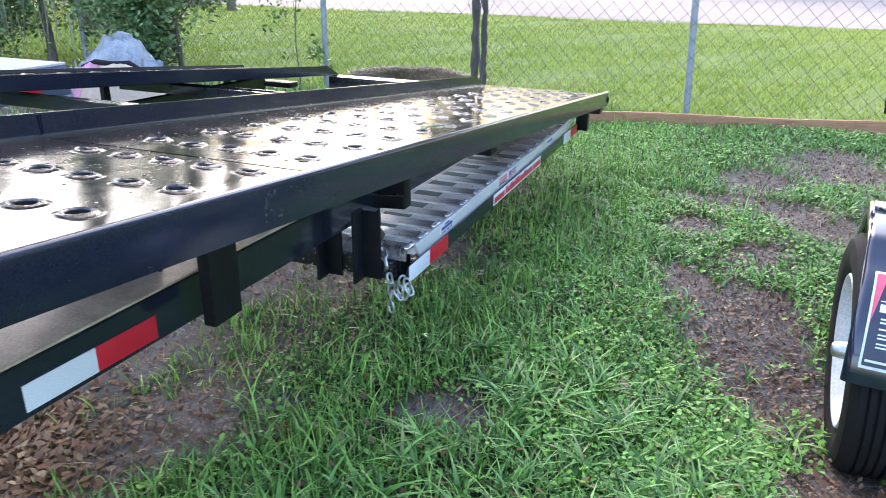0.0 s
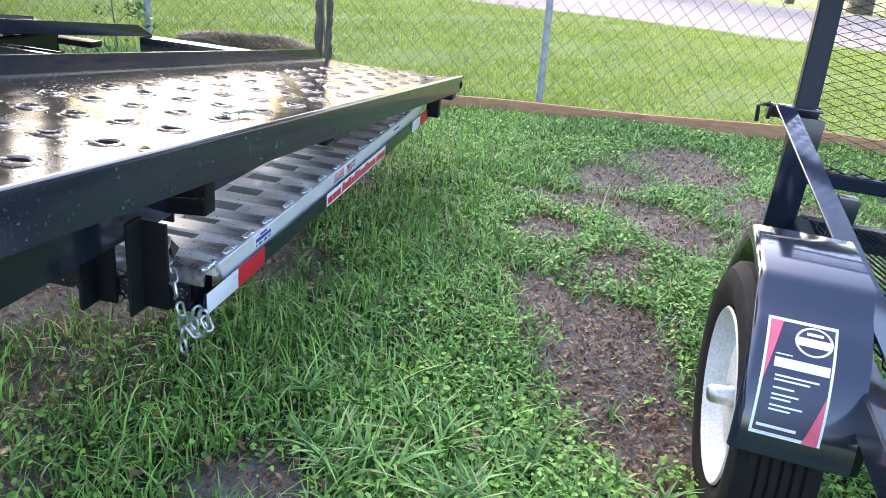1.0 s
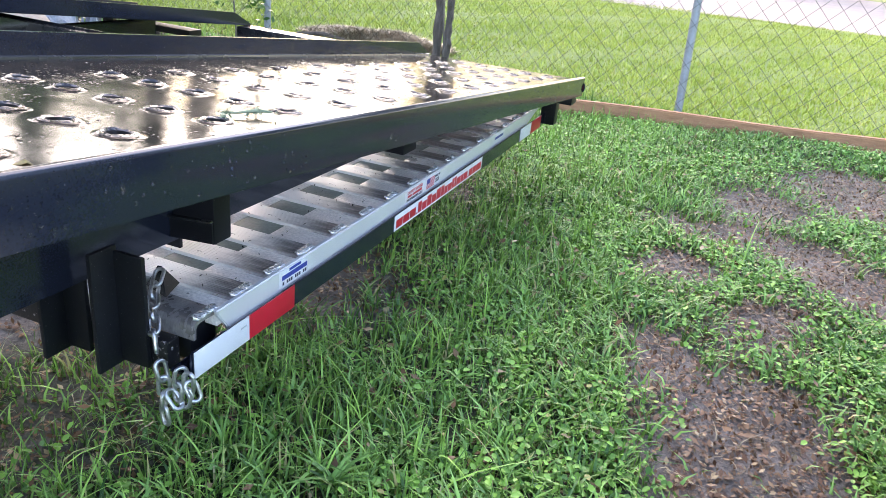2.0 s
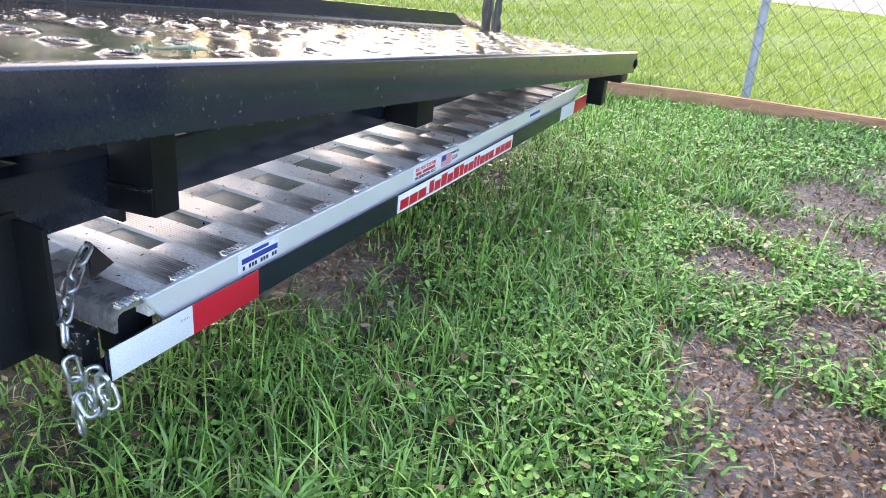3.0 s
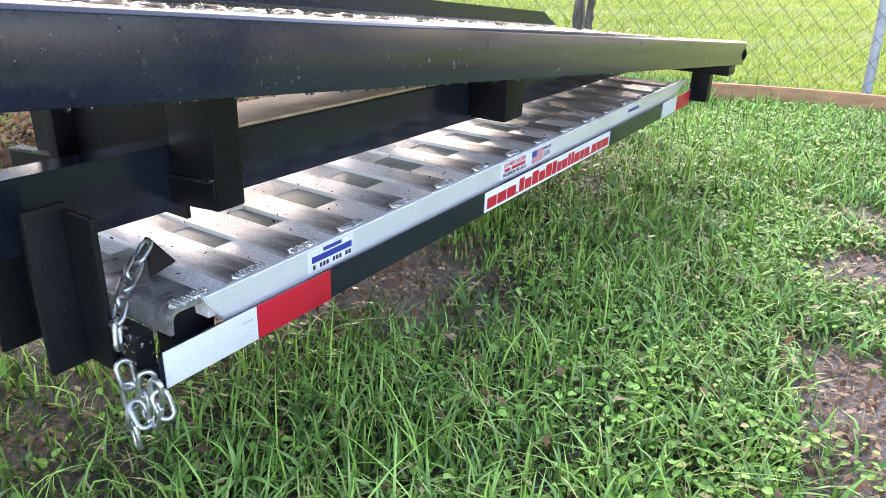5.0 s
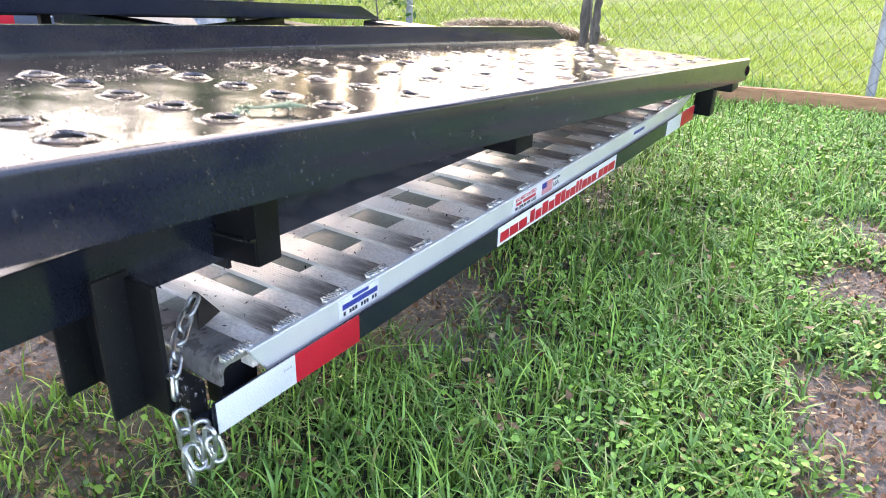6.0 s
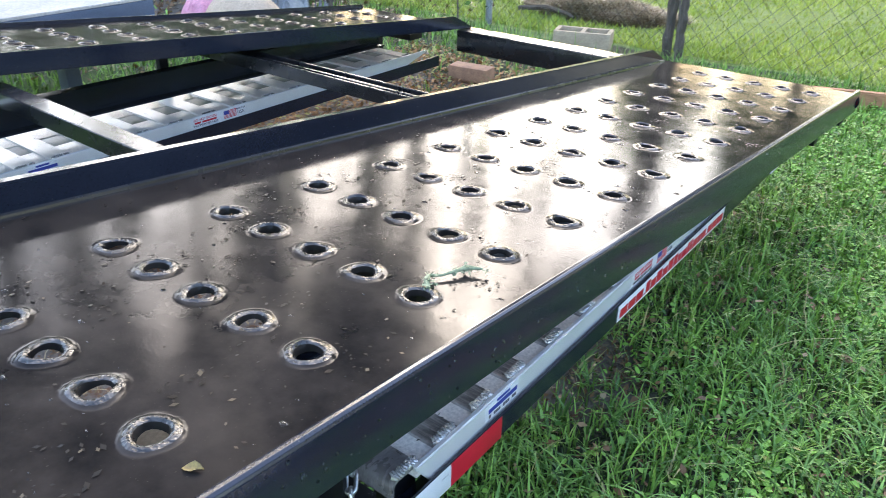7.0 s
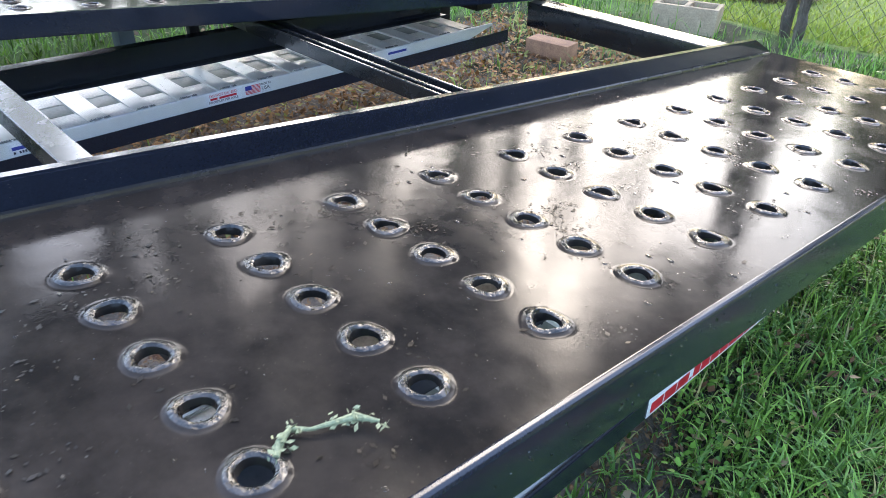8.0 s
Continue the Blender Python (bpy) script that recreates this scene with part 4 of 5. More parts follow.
def build_chain():
    c = thing("chain", "galvanised steel chain hooked over the carrier end and dangling", "chain", (-0.12, 2.37, 0.3))
    link = link_mesh()

    def strand(points, turn0=0):
        for k, (a, b) in enumerate(zip(points, points[1:])):
            a, b = Vector(a), Vector(b)
            d = (b - a).normalized()
            q = d.to_track_quat("Z", "Y") @ Euler((0, 0, radians(turn0 + 90 * k + 12 * math.sin(k * 2.1)))).to_quaternion()
            o = part("link", link, None, c)
            o.matrix_basis = Matrix.Translation(-c.location) @ Matrix.LocRotScale((a + b) / 2, q, None)

    def along(points, pitch=0.0302):
        """Even steps along a polyline."""
        pts = [Vector(p) for p in points]
        out, left = [pts[0].copy()], pitch
        for a, b in zip(pts, pts[1:]):
            d, pos = (b - a).length, 0.0
            while d - pos >= left:
                pos += left
                out.append(a.lerp(b, pos / d))
                left = pitch
            left -= d - pos
        return out

    strand(along([(-0.158, 2.452, 0.404), (-0.143, 2.420, 0.384), (-0.120, 2.388, 0.376), (-0.090, 2.358, 0.368), (-0.068, 2.334, 0.350), (-0.060, 2.330, 0.312)]), 20)
    strand(along([(-0.056, 2.329, 0.308), (-0.046, 2.329, 0.270), (-0.052, 2.327, 0.225), (-0.044, 2.327, 0.170)]), 15)
    strand(along([(-0.014, 2.334, 0.306), (-0.020, 2.330, 0.272), (-0.020, 2.328, 0.238)]), 70)
    strand(along([(0.001, 2.333, 0.300), (0.002, 2.330, 0.266), (-0.008, 2.326, 0.236)]), 10)
    strand(along([(-0.032, 2.322, 0.262), (-0.006, 2.320, 0.236)]), 5)
    strand(along([(0.000, 2.336, 0.282), (0.016, 2.336, 0.250)]), 40)


build_chain()
# ---- small utility trailer ----
HUB = Vector((1.226, 2.49, 0.256))
TYRE_R = 0.302


def build_wheel(parent):
    prof = [(0.200, -0.066), (0.222, -0.078), (0.258, -0.084), (0.284, -0.076), (0.295, -0.063)]
    for k in range(6):
        a = -0.0565 + 0.0201 * k
        prof += [(TYRE_R, a), (TYRE_R, a + 0.0125), (TYRE_R - 0.007, a + 0.014), (TYRE_R - 0.007, a + 0.017)]
    prof += [(0.295, 0.063), (0.284, 0.076), (0.258, 0.084), (0.222, 0.078), (0.192, 0.066), (0.186, 0.0), (0.192, -0.066)]
    tyre = part("tyre", lathe(prof, HUB, (1, 0, 0), 56), RUBBER, parent, "black ribbed tyre", 30)
    rim = part("rim", lathe([(0.198, -0.071), (0.194, -0.075), (0.186, -0.071), (0.181, -0.054), (0.170, -0.047), (0.161, -0.032), (0.145, -0.028), (0.118, -0.038), (0.085, -0.044), (0.05, -0.040), (0.0, -0.040)], HUB, (1, 0, 0), 48), RIM_WHITE, tyre, "white painted steel rim", 50)
    part("hub_cap", lathe([(0.0, -0.098), (0.014, -0.096), (0.019, -0.091), (0.022, -0.077), (0.026, -0.042)], HUB, (1, 0, 0), 24), ZINC, tyre, "silver hub cap")
    # the wheel toes out a little, leans outwards and has sunk into the soil
    tyre.matrix_basis = Matrix.Translation(HUB) @ Matrix.Rotation(radians(4.3), 4, "Z") @ Matrix.Rotation(radians(-4), 4, "Y") @ Matrix.Translation(-HUB)
    return tyre


def slope_radius(a):
    """The front slope is flatter than a circle."""
    return 0.312 + 0.028 * min(1.0, a / 60)


def fender_profile():
    """(y, z) line of the fender from its front foot over the top to its rear foot."""
    pts = []
    for a in (12, 16, 22, 28, 34, 40, 46, 52, 58, 64):
        rr = slope_radius(a)
        pts.append((HUB.y - rr * math.cos(radians(a)), HUB.z + rr * math.sin(radians(a))))
    pts += [(HUB.y - 0.128, HUB.z + 0.336), (HUB.y - 0.11, HUB.z + 0.349), (HUB.y + 0.13, HUB.z + 0.358), (HUB.y + 0.17, HUB.z + 0.343)]
    for a in (54, 46, 38, 30, 23):
        pts.append((HUB.y + 0.375 * math.cos(radians(a)), HUB.z + 0.372 * math.sin(radians(a))))
    return pts


def build_fender(parent):
    prof = fender_profile()
    bm = bmesh.new()
    # from the rolled outer edge to the inner side
    cross = [(-0.090, -0.034), (-0.096, -0.026), (-0.098, -0.012), (-0.093, -0.003), (-0.083, 0.0), (0.108, 0.0)]
    c0 = Vector((HUB.y, HUB.z))
    rows = []
    for y, z in prof:
        out = (Vector((y, z)) - c0).normalized()
        rows.append([bm.verts.new((HUB.x + 0.015 + dx, y + out.x * d, z + out.y * d)) for dx, d in cross])
    for a, b in zip(rows, rows[1:]):
        for i in range(len(cross) - 1):
            bm.faces.new((a[i], a[i + 1], b[i + 1], b[i]))
    bmesh.ops.recalc_face_normals(bm, faces=bm.faces)
    bmesh.ops.solidify(bm, geom=bm.faces[:], thickness=0.0025)
    f = part("fender", bm, FENDER_PAINT, parent, "glossy black curved steel fender", 48)
    # inner skirt down to the frame
    bm = bmesh.new()
    lo = [bm.verts.new((HUB.x + 0.121, y, z)) for y, z in prof]
    bm.faces.new(lo)
    bmesh.ops.solidify(bm, geom=bm.faces[:], thickness=0.003)
    part("skirt", bm, FENDER_PAINT, f)
    # promotional sticker on the front slope, as plain shapes

    def bend(u, v, lift):
        """u across, v up along the slope from 0 to 1."""
        ang = radians(19 + 38 * v)
        rr = slope_radius(19 + 38 * v) + lift
        return Vector((HUB.x + 0.004 - 0.060 + 0.120 * u, HUB.y - rr * math.cos(ang), HUB.z + rr * math.sin(ang)))

    def patch(poly, lift):
        """A piece of sheet on the slope: a rectangle from two corners, or a polygon."""
        bm2, n = bmesh.new(), 12
        if len(poly) == 2:
            (u0, v0), (u1, v1) = poly
            grid = [[bm2.verts.new(bend(u0 + (u1 - u0) * i / 4, v0 + (v1 - v0) * j / n, lift)) for i in range(5)] for j in range(n + 1)]
            for j in range(n):
                for i in range(4):
                    bm2.faces.new((grid[j][i], grid[j][i + 1], grid[j + 1][i + 1], grid[j + 1][i]))
        else:
            fine = []
            for (ua, va), (ub, vb) in zip(poly, poly[1:] + poly[:1]):
                fine += [(ua + (ub - ua) * k / 6, va + (vb - va) * k / 6) for k in range(6)]
            bm2.faces.new([bm2.verts.new(bend(u, v, lift)) for u, v in fine])
            bmesh.ops.triangulate(bm2, faces=bm2.faces[:])
        for fc in bm2.faces:
            fc.normal_update()
        return bm2

    s = part("sticker", patch([(0, 0), (1, 1)], 0.0018), STICKER, f, "white-edged dark sheet sticker with pink corners")
    part("print_ground", patch([(0.04, 0.03), (0.96, 0.97)], 0.0026), NAVY, s)
    part("pink_corner", patch([(0.04, 0.97), (0.22, 0.97), (0.04, 0.45)], 0.0034), PINK, s)
    part("pink_corner", patch([(0.96, 0.0), (0.96, 0.42), (0.74, 0.0)], 0.0034), PINK, s)
    for u0, v0, u1, v1 in ((0.45, 0.79, 0.9, 0.86), (0.56, 0.885, 0.8, 0.91), (0.16, 0.575, 0.94, 0.655), (0.16, 0.68, 0.4, 0.69), (0.2, 0.50, 0.82, 0.515), (0.2, 0.465, 0.7, 0.48),
                           (0.2, 0.40, 0.5, 0.415), (0.2, 0.345, 0.58, 0.36), (0.2, 0.31, 0.48, 0.325), (0.2, 0.255, 0.66, 0.27), (0.2, 0.22, 0.5, 0.235), (0.08, 0.07, 0.64, 0.095)):
        part("printed_bar", patch([(u0, v0), (u1, v1)], 0.0034), STICKER, s)
    ring = bmesh.new()
    cen, n = (0.675, 0.835), 28
    va = [ring.verts.new(bend(cen[0] + 0.27 * math.cos(k * math.tau / n), cen[1] + 0.125 * math.sin(k * math.tau / n), 0.0034)) for k in range(n)]
    vb = [ring.verts.new(bend(cen[0] + 0.235 * math.cos(k * math.tau / n), cen[1] + 0.11 * math.sin(k * math.tau / n), 0.0034)) for k in range(n)]
    for k in range(n):
        ring.faces.new((va[k], va[(k + 1) % n], vb[(k + 1) % n], vb[k]))
    part("printed_ring", ring, STICKER, s)


FENDER_PAINT = surface("glossy_black_fender", (0.008, 0.011, 0.027), (0.006, 0.008, 0.020), (0.05, 0.1), scale=4, grain=200, bump=0.02, dist=0.0008, coat=0.7)


def build_utility_trailer():
    u = thing("utility_trailer", "small black utility trailer with a raised mesh tailgate", "trailer", (0, 0, 0))
    u.matrix_world = pose(0.75, 0.9, 1.12) @ Matrix.Scale(1.06, 4) @ pose(-0.75, -0.9, -1.12) @ pose(*HUB) @ pose(0, 0, 0, 0, 0, -6) @ pose(*-HUB)
    build_wheel(u)
    build_fender(u)
    x0, x1, ya, yb, zf = 1.365, 2.80, 0.9, 3.28, 0.43
    for a, b in (((x0, ya, zf), (x0, yb, zf)), ((x1, ya, zf), (x1, yb, zf)), ((x0, ya, zf), (x1, ya, zf)), ((x0, yb, zf), (x1, yb, zf))):
        part("frame_rail", beam(a, b, 0.05, 0.07, bevel=0.004), BLACK, u)
    for y in (1.5, 2.1, 2.7):
        part("cross_bar", beam((x0, y, zf - 0.01), (x1, y, zf - 0.01), 0.04, 0.04, bevel=0.003), BLACK, u)
    part("axle", tube([(HUB.x + 0.02, HUB.y, HUB.z), (2.9, HUB.y, HUB.z)], 0.025, 12), BLACK_MATT, u)
    part("spring_hanger", boxes(((x0 - 0.02, HUB.y - 0.25, HUB.z + 0.03), (x0 + 0.02, HUB.y + 0.25, zf - 0.03)), bevel=0.005), BLACK_MATT, u)
    w2 = lathe([(0.17, -0.06), (0.25, -0.075), (TYRE_R, -0.05), (TYRE_R, 0.05), (0.25, 0.075), (0.17, 0.06), (0.0, 0.02)], (2.9, HUB.y, HUB.z), (1, 0, 0), 40)
    part("tyre", w2, RUBBER, u, "black ribbed tyre")

    def expanded(bm, origin, right, up, w, h, su, sv, r):
        o, ri, uu = Vector(origin), Vector(right), Vector(up)
        nu, nv = int(w / su), int(h / sv)
        for i in range(nu):
            for s in (0, 1):
                pts = []
                for j in range(2 * nv + 1):
                    off = su if (j + s) % 2 else 0.0
                    pts.append(o + ri * (i * su + off) + uu * (j * sv / 2))
                tube(pts, r, 4, bm=bm)
        return bm
    part("mesh_floor", expanded(bmesh.new(), (x0 + 0.03, 1.9, zf + 0.037), (0, 1, 0), (1, 0, 0), 1.36, 1.4, 0.075, 0.036, 0.0024), BLACK, u, "expanded steel mesh floor")
    for side_x in (x0 + 0.05, x1 - 0.05):
        part("corner_post", boxes(((side_x - 0.025, 3.0, zf), (side_x + 0.025, 3.05, zf + 0.18)), bevel=0.003), BLACK, u)
    # tailgate leaning back
    lean = Vector((0, 0.30, 1)).normalized()
    g0 = Vector((x0 - 0.045, 3.36, 0.47))
    gate = part("tailgate", beam(g0 - lean * 0.06, g0 + lean * 1.3, 0.05, 0.065, up=(1, 0, 0), bevel=0.004), BLACK_MATT, u, "raised mesh tailgate")
    g1 = g0 + Vector((1.38, 0, 0))
    part("gate_post", beam(g1, g1 + lean * 1.3, 0.045, 0.06, up=(1, 0, 0), bevel=0.004), BLACK, gate)
    for k, d in enumerate((0.10, 0.70, 1.28)):
        part("gate_rail", beam(g0 + lean * d, g1 + lean * d, 0.045, 0.045, bevel=0.004), BLACK, gate)
    part("gate_mesh", expanded(bmesh.new(), g0 + lean * 0.12, (1, 0, 0), lean, 1.36, 1.15, 0.082, 0.050, 0.0034), BLACK_MATT, gate, "expanded steel mesh")
    part("hinge_plate", boxes(((x0 - 0.10, 3.24, 0.42), (x0 - 0.015, 3.255, 0.76)), bevel=0.003), BLACK, u)
    part("latch_box", boxes(((x0 - 0.168, 3.28, 0.772), (x0 - 0.02, 3.34, 0.778)), ((x0 - 0.168, 3.28, 0.735), (x0 - 0.158, 3.34, 0.778)), ((x0 - 0.158, 3.334, 0.735), (x0 - 0.02, 3.34, 0.778)), bevel=0.002), BLACK, u)
    part("latch_pin", tube([(x0 - 0.193, 3.27, 0.727), (x0 - 0.198, 3.27, 0.772), (x0 - 0.183, 3.27, 0.779), (x0 - 0.158, 3.29, 0.775)], 0.006, 8), BLACK_MATT, u)
    part("brace_bar", beam((x0 - 0.125, 3.27, 0.778), (x0 + 0.088, 2.0, 0.42), 0.062, 0.006, up=(0.08, 0.22, 1), bevel=0.0015), FENDER_PAINT, u, "flat glossy black brace bar")
    return u


build_utility_trailer()


# ---- things beyond the trailers ----
def build_neighbour_trailer():
    n = thing("parked_trailer", "slate-blue flatbed trailer with a white deck and tape", "trailer")
    x, y1, z = -3.0, 3.9, 0.565
    part("side_rail", boxes(((x - 0.06, 0.4, z - 0.19), (x, y1, z - 0.012)), bevel=0.006), SLATE, n)
    part("side_rail", boxes(((x - 0.9, 0.4, z - 0.19), (x - 0.84, y1, z - 0.012)), bevel=0.006), SLATE, n)
    part("end_rail", boxes(((x - 0.84, y1 - 0.06, z - 0.19), (x - 0.06, y1, z - 0.012)), bevel=0.006), SLATE, n)
    part("deck", boxes(((x - 0.9, 0.4, z - 0.011), (x - 0.004, y1 - 0.004, z + 0.004)), bevel=0.003), WHITE_BOARD, n, "white deck")
    part("end_marker", boxes(((x + 0.0005, y1 - 0.085, z - 0.125), (x + 0.004, y1 - 0.01, z - 0.085)), bevel=0.001), TAPE_WHITE, n, "small white marker")
    for k in range(5):
        m = (TAPE_RED, TAPE_WHITE)[k % 2]
        yk = y1 - 0.235 - 0.15 * (k + 1) + 0.04
        part("reflective_tape", boxes(((x + 0.0005, yk, z - 0.145), (x + 0.002, yk + 0.148, z - 0.09)), bevel=0.0004), m, n)
    for yy in (0.7, 3.6):
        part("stand_leg", boxes(((x - 0.5, yy - 0.04, -0.02), (x - 0.4, yy + 0.04, z - 0.02)), bevel=0.005), SLATE, n)


build_neighbour_trailer()


def cloth_heap(name, at, size, seed, material, label, category, peaks, crease=1.0):
    """A draped heap: a dome pushed up at several peaks and creased."""
    bm = bmesh.new()
    bmesh.ops.create_grid(bm, x_segments=44 if crease > 1 else 56, y_segments=44 if crease > 1 else 56, size=1.0)
    o = Vector((seed * 3.7, seed * 1.9, 0))
    for v in bm.verts:
        x, y = v.co.x, v.co.y
        h = 0.0
        for px, py, r, ph in peaks:
            h = max(h, ph * max(0.0, 1 - (((x - px) ** 2 + (y - py) ** 2) / (r * r)) ** 1.3))
        fold = abs(noise.noise(Vector((x * 4, y * 4, h * 3)) + o)) * 0.14 * crease + noise.noise(Vector((x * 11, y * 11, h * 6)) + o) * 0.03 * crease + (0.05 * (crease - 1) * abs(noise.noise(Vector((x * 2.2 + y * 3, y * 7 - x, h * 9)) + o)))
        if crease > 3:
            fold += 0.5 * max(0.0, 0.16 - abs(noise.noise(Vector((x * 3.1 + 5, y * 3.7, h * 2)) + o))) / 0.16
        edge = max(0.0, 1 - max(abs(x), abs(y)))
        v.co = Vector((x * size[0] * (1 + 0.1 * fold), y * size[1], size[2] * (h * (1 - fold * 1.6) + fold * min(1, edge * 3)) - 0.01))
    ob = new(name, finish(bm, name, material, 14 if crease > 1 else 50))
    ob.matrix_world = pose(*at)
    return tagged(ob, label, category)


cloth_heap("tarp", (-4.12, 5.45, 0), (0.56, 0.42, 0.6), 1, TARP, "pale blue-grey tarp draped over a heap with dark straps", "tarp", [(-0.1, 0.1, 0.75, 1.0), (0.45, -0.1, 0.5, 0.6), (-0.6, -0.3, 0.4, 0.3)], 3.4)
cloth_heap("canvas", (-3.72, 5.0, 0), (0.48, 0.3, 0.40), 2, TAN, "crumpled tan canvas lying in the yard", "canvas", [(0.0, 0, 1.0, 1.0), (-0.6, 0.2, 0.5, 0.7)])
cloth_heap("pink_cloth", (-4.1, 4.97, 0), (0.2, 0.2, 0.39), 3, PINK_CLOTH, "crumpled pink cloth beside the canvas", "cloth", [(-0.1, 0, 1.2, 0.9), (0.4, 0.3, 1.0, 1.0), (0.3, -0.5, 0.9, 0.8)], 2.2)
strap = tube([(-4.12, 5.02, 0.345), (-4.0, 5.05, 0.385), (-3.85, 5.08, 0.375), (-3.7, 5.1, 0.385), (-3.6, 5.1, 0.35)], [0.012, 0.022, 0.02, 0.022, 0.012], 9)
tagged(new("rolled_strap", finish(strap, "rolled_strap", RUBBER, 50)), "dark rolled strap lying over the canvas", "strap")


def build_block():
    b = thing("concrete_block", "tan-grey hollow concrete block sunk in the grass", "block", (-1.88, 6.44, -0.045))
    bm = boxes(((-0.195, -0.095, 0), (0.195, -0.065, 0.19)), ((-0.195, 0.065, 0), (0.195, 0.095, 0.19)), ((-0.195, -0.0648, 0), (-0.165, 0.0648, 0.19)),
               ((0.165, -0.0648, 0), (0.195, 0.0648, 0.19)), ((-0.015, -0.0648, 0), (0.015, 0.0648, 0.19)), bevel=0.003)
    part("block_body", bm, CONCRETE, b)
    b.rotation_euler = (0, 0, radians(18))
    for k, (x, y, r) in enumerate(((-2.05, 5.36, 8),)):
        o = new("solid_block", finish(boxes(((-0.13, -0.06, -0.02), (0.13, 0.06, 0.085)), bevel=0.008), "solid_block", BRICK, 35))
        o.matrix_world = pose(x, y, 0.0, 0, 0, r)
        tagged(o, "reddish-brown solid block lying on the ground", "block")


build_block()


def build_mound():
    rng = np.random.default_rng(8)
    n = 13000
    a, r = rng.uniform(0, math.tau, n), np.sqrt(rng.uniform(0, 1, n))
    x, y = r * np.cos(a) * 0.75, r * np.sin(a) * 0.35
    h = 0.11 * (1 - r ** 2) * (0.8 + 0.3 * np.sin(x * 9) * np.sin(y * 7))
    v, f = blades(rng, x - 2.35, y + 7.65, h * rng.uniform(0.5, 1, n), np.full(n, 0.10), np.full(n, 0.006), rng.uniform(0.9, 1.6, n), 2)
    me = from_arrays("cut_grass_heap", v, f, STRAW)
    core = bmesh.new()
    bmesh.ops.create_uvsphere(core, u_segments=32, v_segments=12, radius=1)
    for q in core.verts:
        q.co = Vector((q.co.x * 0.7, q.co.y * 0.32, max(-0.02, q.co.z * 0.09 + 0.03 * noise.noise(q.co * 4))))
    t = thing("grass_heap", "low heap of dry cut grass behind the fence", "heap", (0, 0, 0))
    c = part("core", core, HAY, t)
    c.location = (-2.35, 7.65, 0)
    tagged(part("straw", me, None, t), kind="stuff")
    bm = tube([(-3.0, 7.35, 0.03), (-2.75, 7.38, 0.06), (-2.5, 7.3, 0.05), (-2.42, 7.28, 0.03)], [0.02, 0.022, 0.018, 0.012], 7)
    tagged(new("fallen_branch", finish(bm, "fallen_branch", OLD_WOOD, 40)), "short fallen grey branch on the lawn", "branch")


build_mound()


# ---- trees and bushes ----
def build_plant(name, at, trunk_r, trunk_h, crown, leaf, leaf_mat, seed, label, category, clumps=60, per=70, moss=0):
    """Tapered trunk, limbs, and a crown of many small leaves in clumps along the limbs."""
    rnd = random.Random(seed)
    rng = np.random.default_rng(seed)
    t = thing(name, label, category, at)
    n = 10
    sway = [Vector((0.06 * trunk_h * math.sin(k * 0.7 + seed) * k / n, 0.05 * trunk_h * math.cos(k * 0.9 + seed) * k / n, trunk_h * k / n - 0.08)) for k in range(n + 1)]
    bm = tube(sway, [trunk_r * (1.35 if k == 0 else 1.12 if k == 1 else 1 - 0.6 * k / n) for k in range(n + 1)], 12)
    tips = []
    for k in range(max(5, clumps // 7)):
        base = sway[rnd.randint(n // 3 if trunk_h < 9 else n // 2, n)]
        a = rnd.uniform(0, math.tau)
        rr = rnd.uniform(0.45, 1.0)
        tip = Vector((crown[0] * rr * math.cos(a), crown[0] * rr * math.sin(a), crown[1] + crown[2] * rnd.uniform(-0.8, 0.9)))
        mid = base.lerp(tip, 0.5) + Vector((0, 0, 0.12 * crown[2] * rnd.uniform(-1, 1)))
        tube([base, mid, tip], [trunk_r * 0.4, trunk_r * 0.22, trunk_r * 0.07], 6, bm=bm)
        tips += [mid.lerp(tip, f) for f in (0.3, 0.65, 1.0)]
    part("trunk", bm, BARK, t)
    cs = []
    for k in range(clumps):
        c = Vector(rnd.choice(tips)) + Vector((rnd.gauss(0, 0.2 * crown[0]), rnd.gauss(0, 0.2 * crown[0]), rnd.gauss(0, 0.17 * crown[2])))
        cs.append(np.array(c) + rng.normal(0, 1, (per, 3)) * np.array([0.15 * crown[0], 0.15 * crown[0], 0.10 * crown[2] + 0.05 * crown[0]]))
    c = np.concatenate(cs)
    c = c[c[:, 2] > 0.04]
    v, f = leaves(rng, c, leaf)
    tagged(part("crown", from_arrays("crown", v, f, leaf_mat), None, t), kind="stuff")
    if moss:
        x = rng.normal(0, crown[0] * 0.5, moss)
        y = rng.normal(0, crown[0] * 0.5, moss)
        z = crown[1] + crown[2] * rng.uniform(-0.6, 0.2, moss)
        v, f = blades(rng, x, y, z, np.full(moss, -0.5) * rng.uniform(0.4, 1.3, moss), np.full(moss, 0.012), rng.uniform(0, 0.5, moss), 3)
        tagged(part("moss", from_arrays("moss", v, f, MOSS), None, t, "grey-green hanging moss"), kind="stuff")
    return t


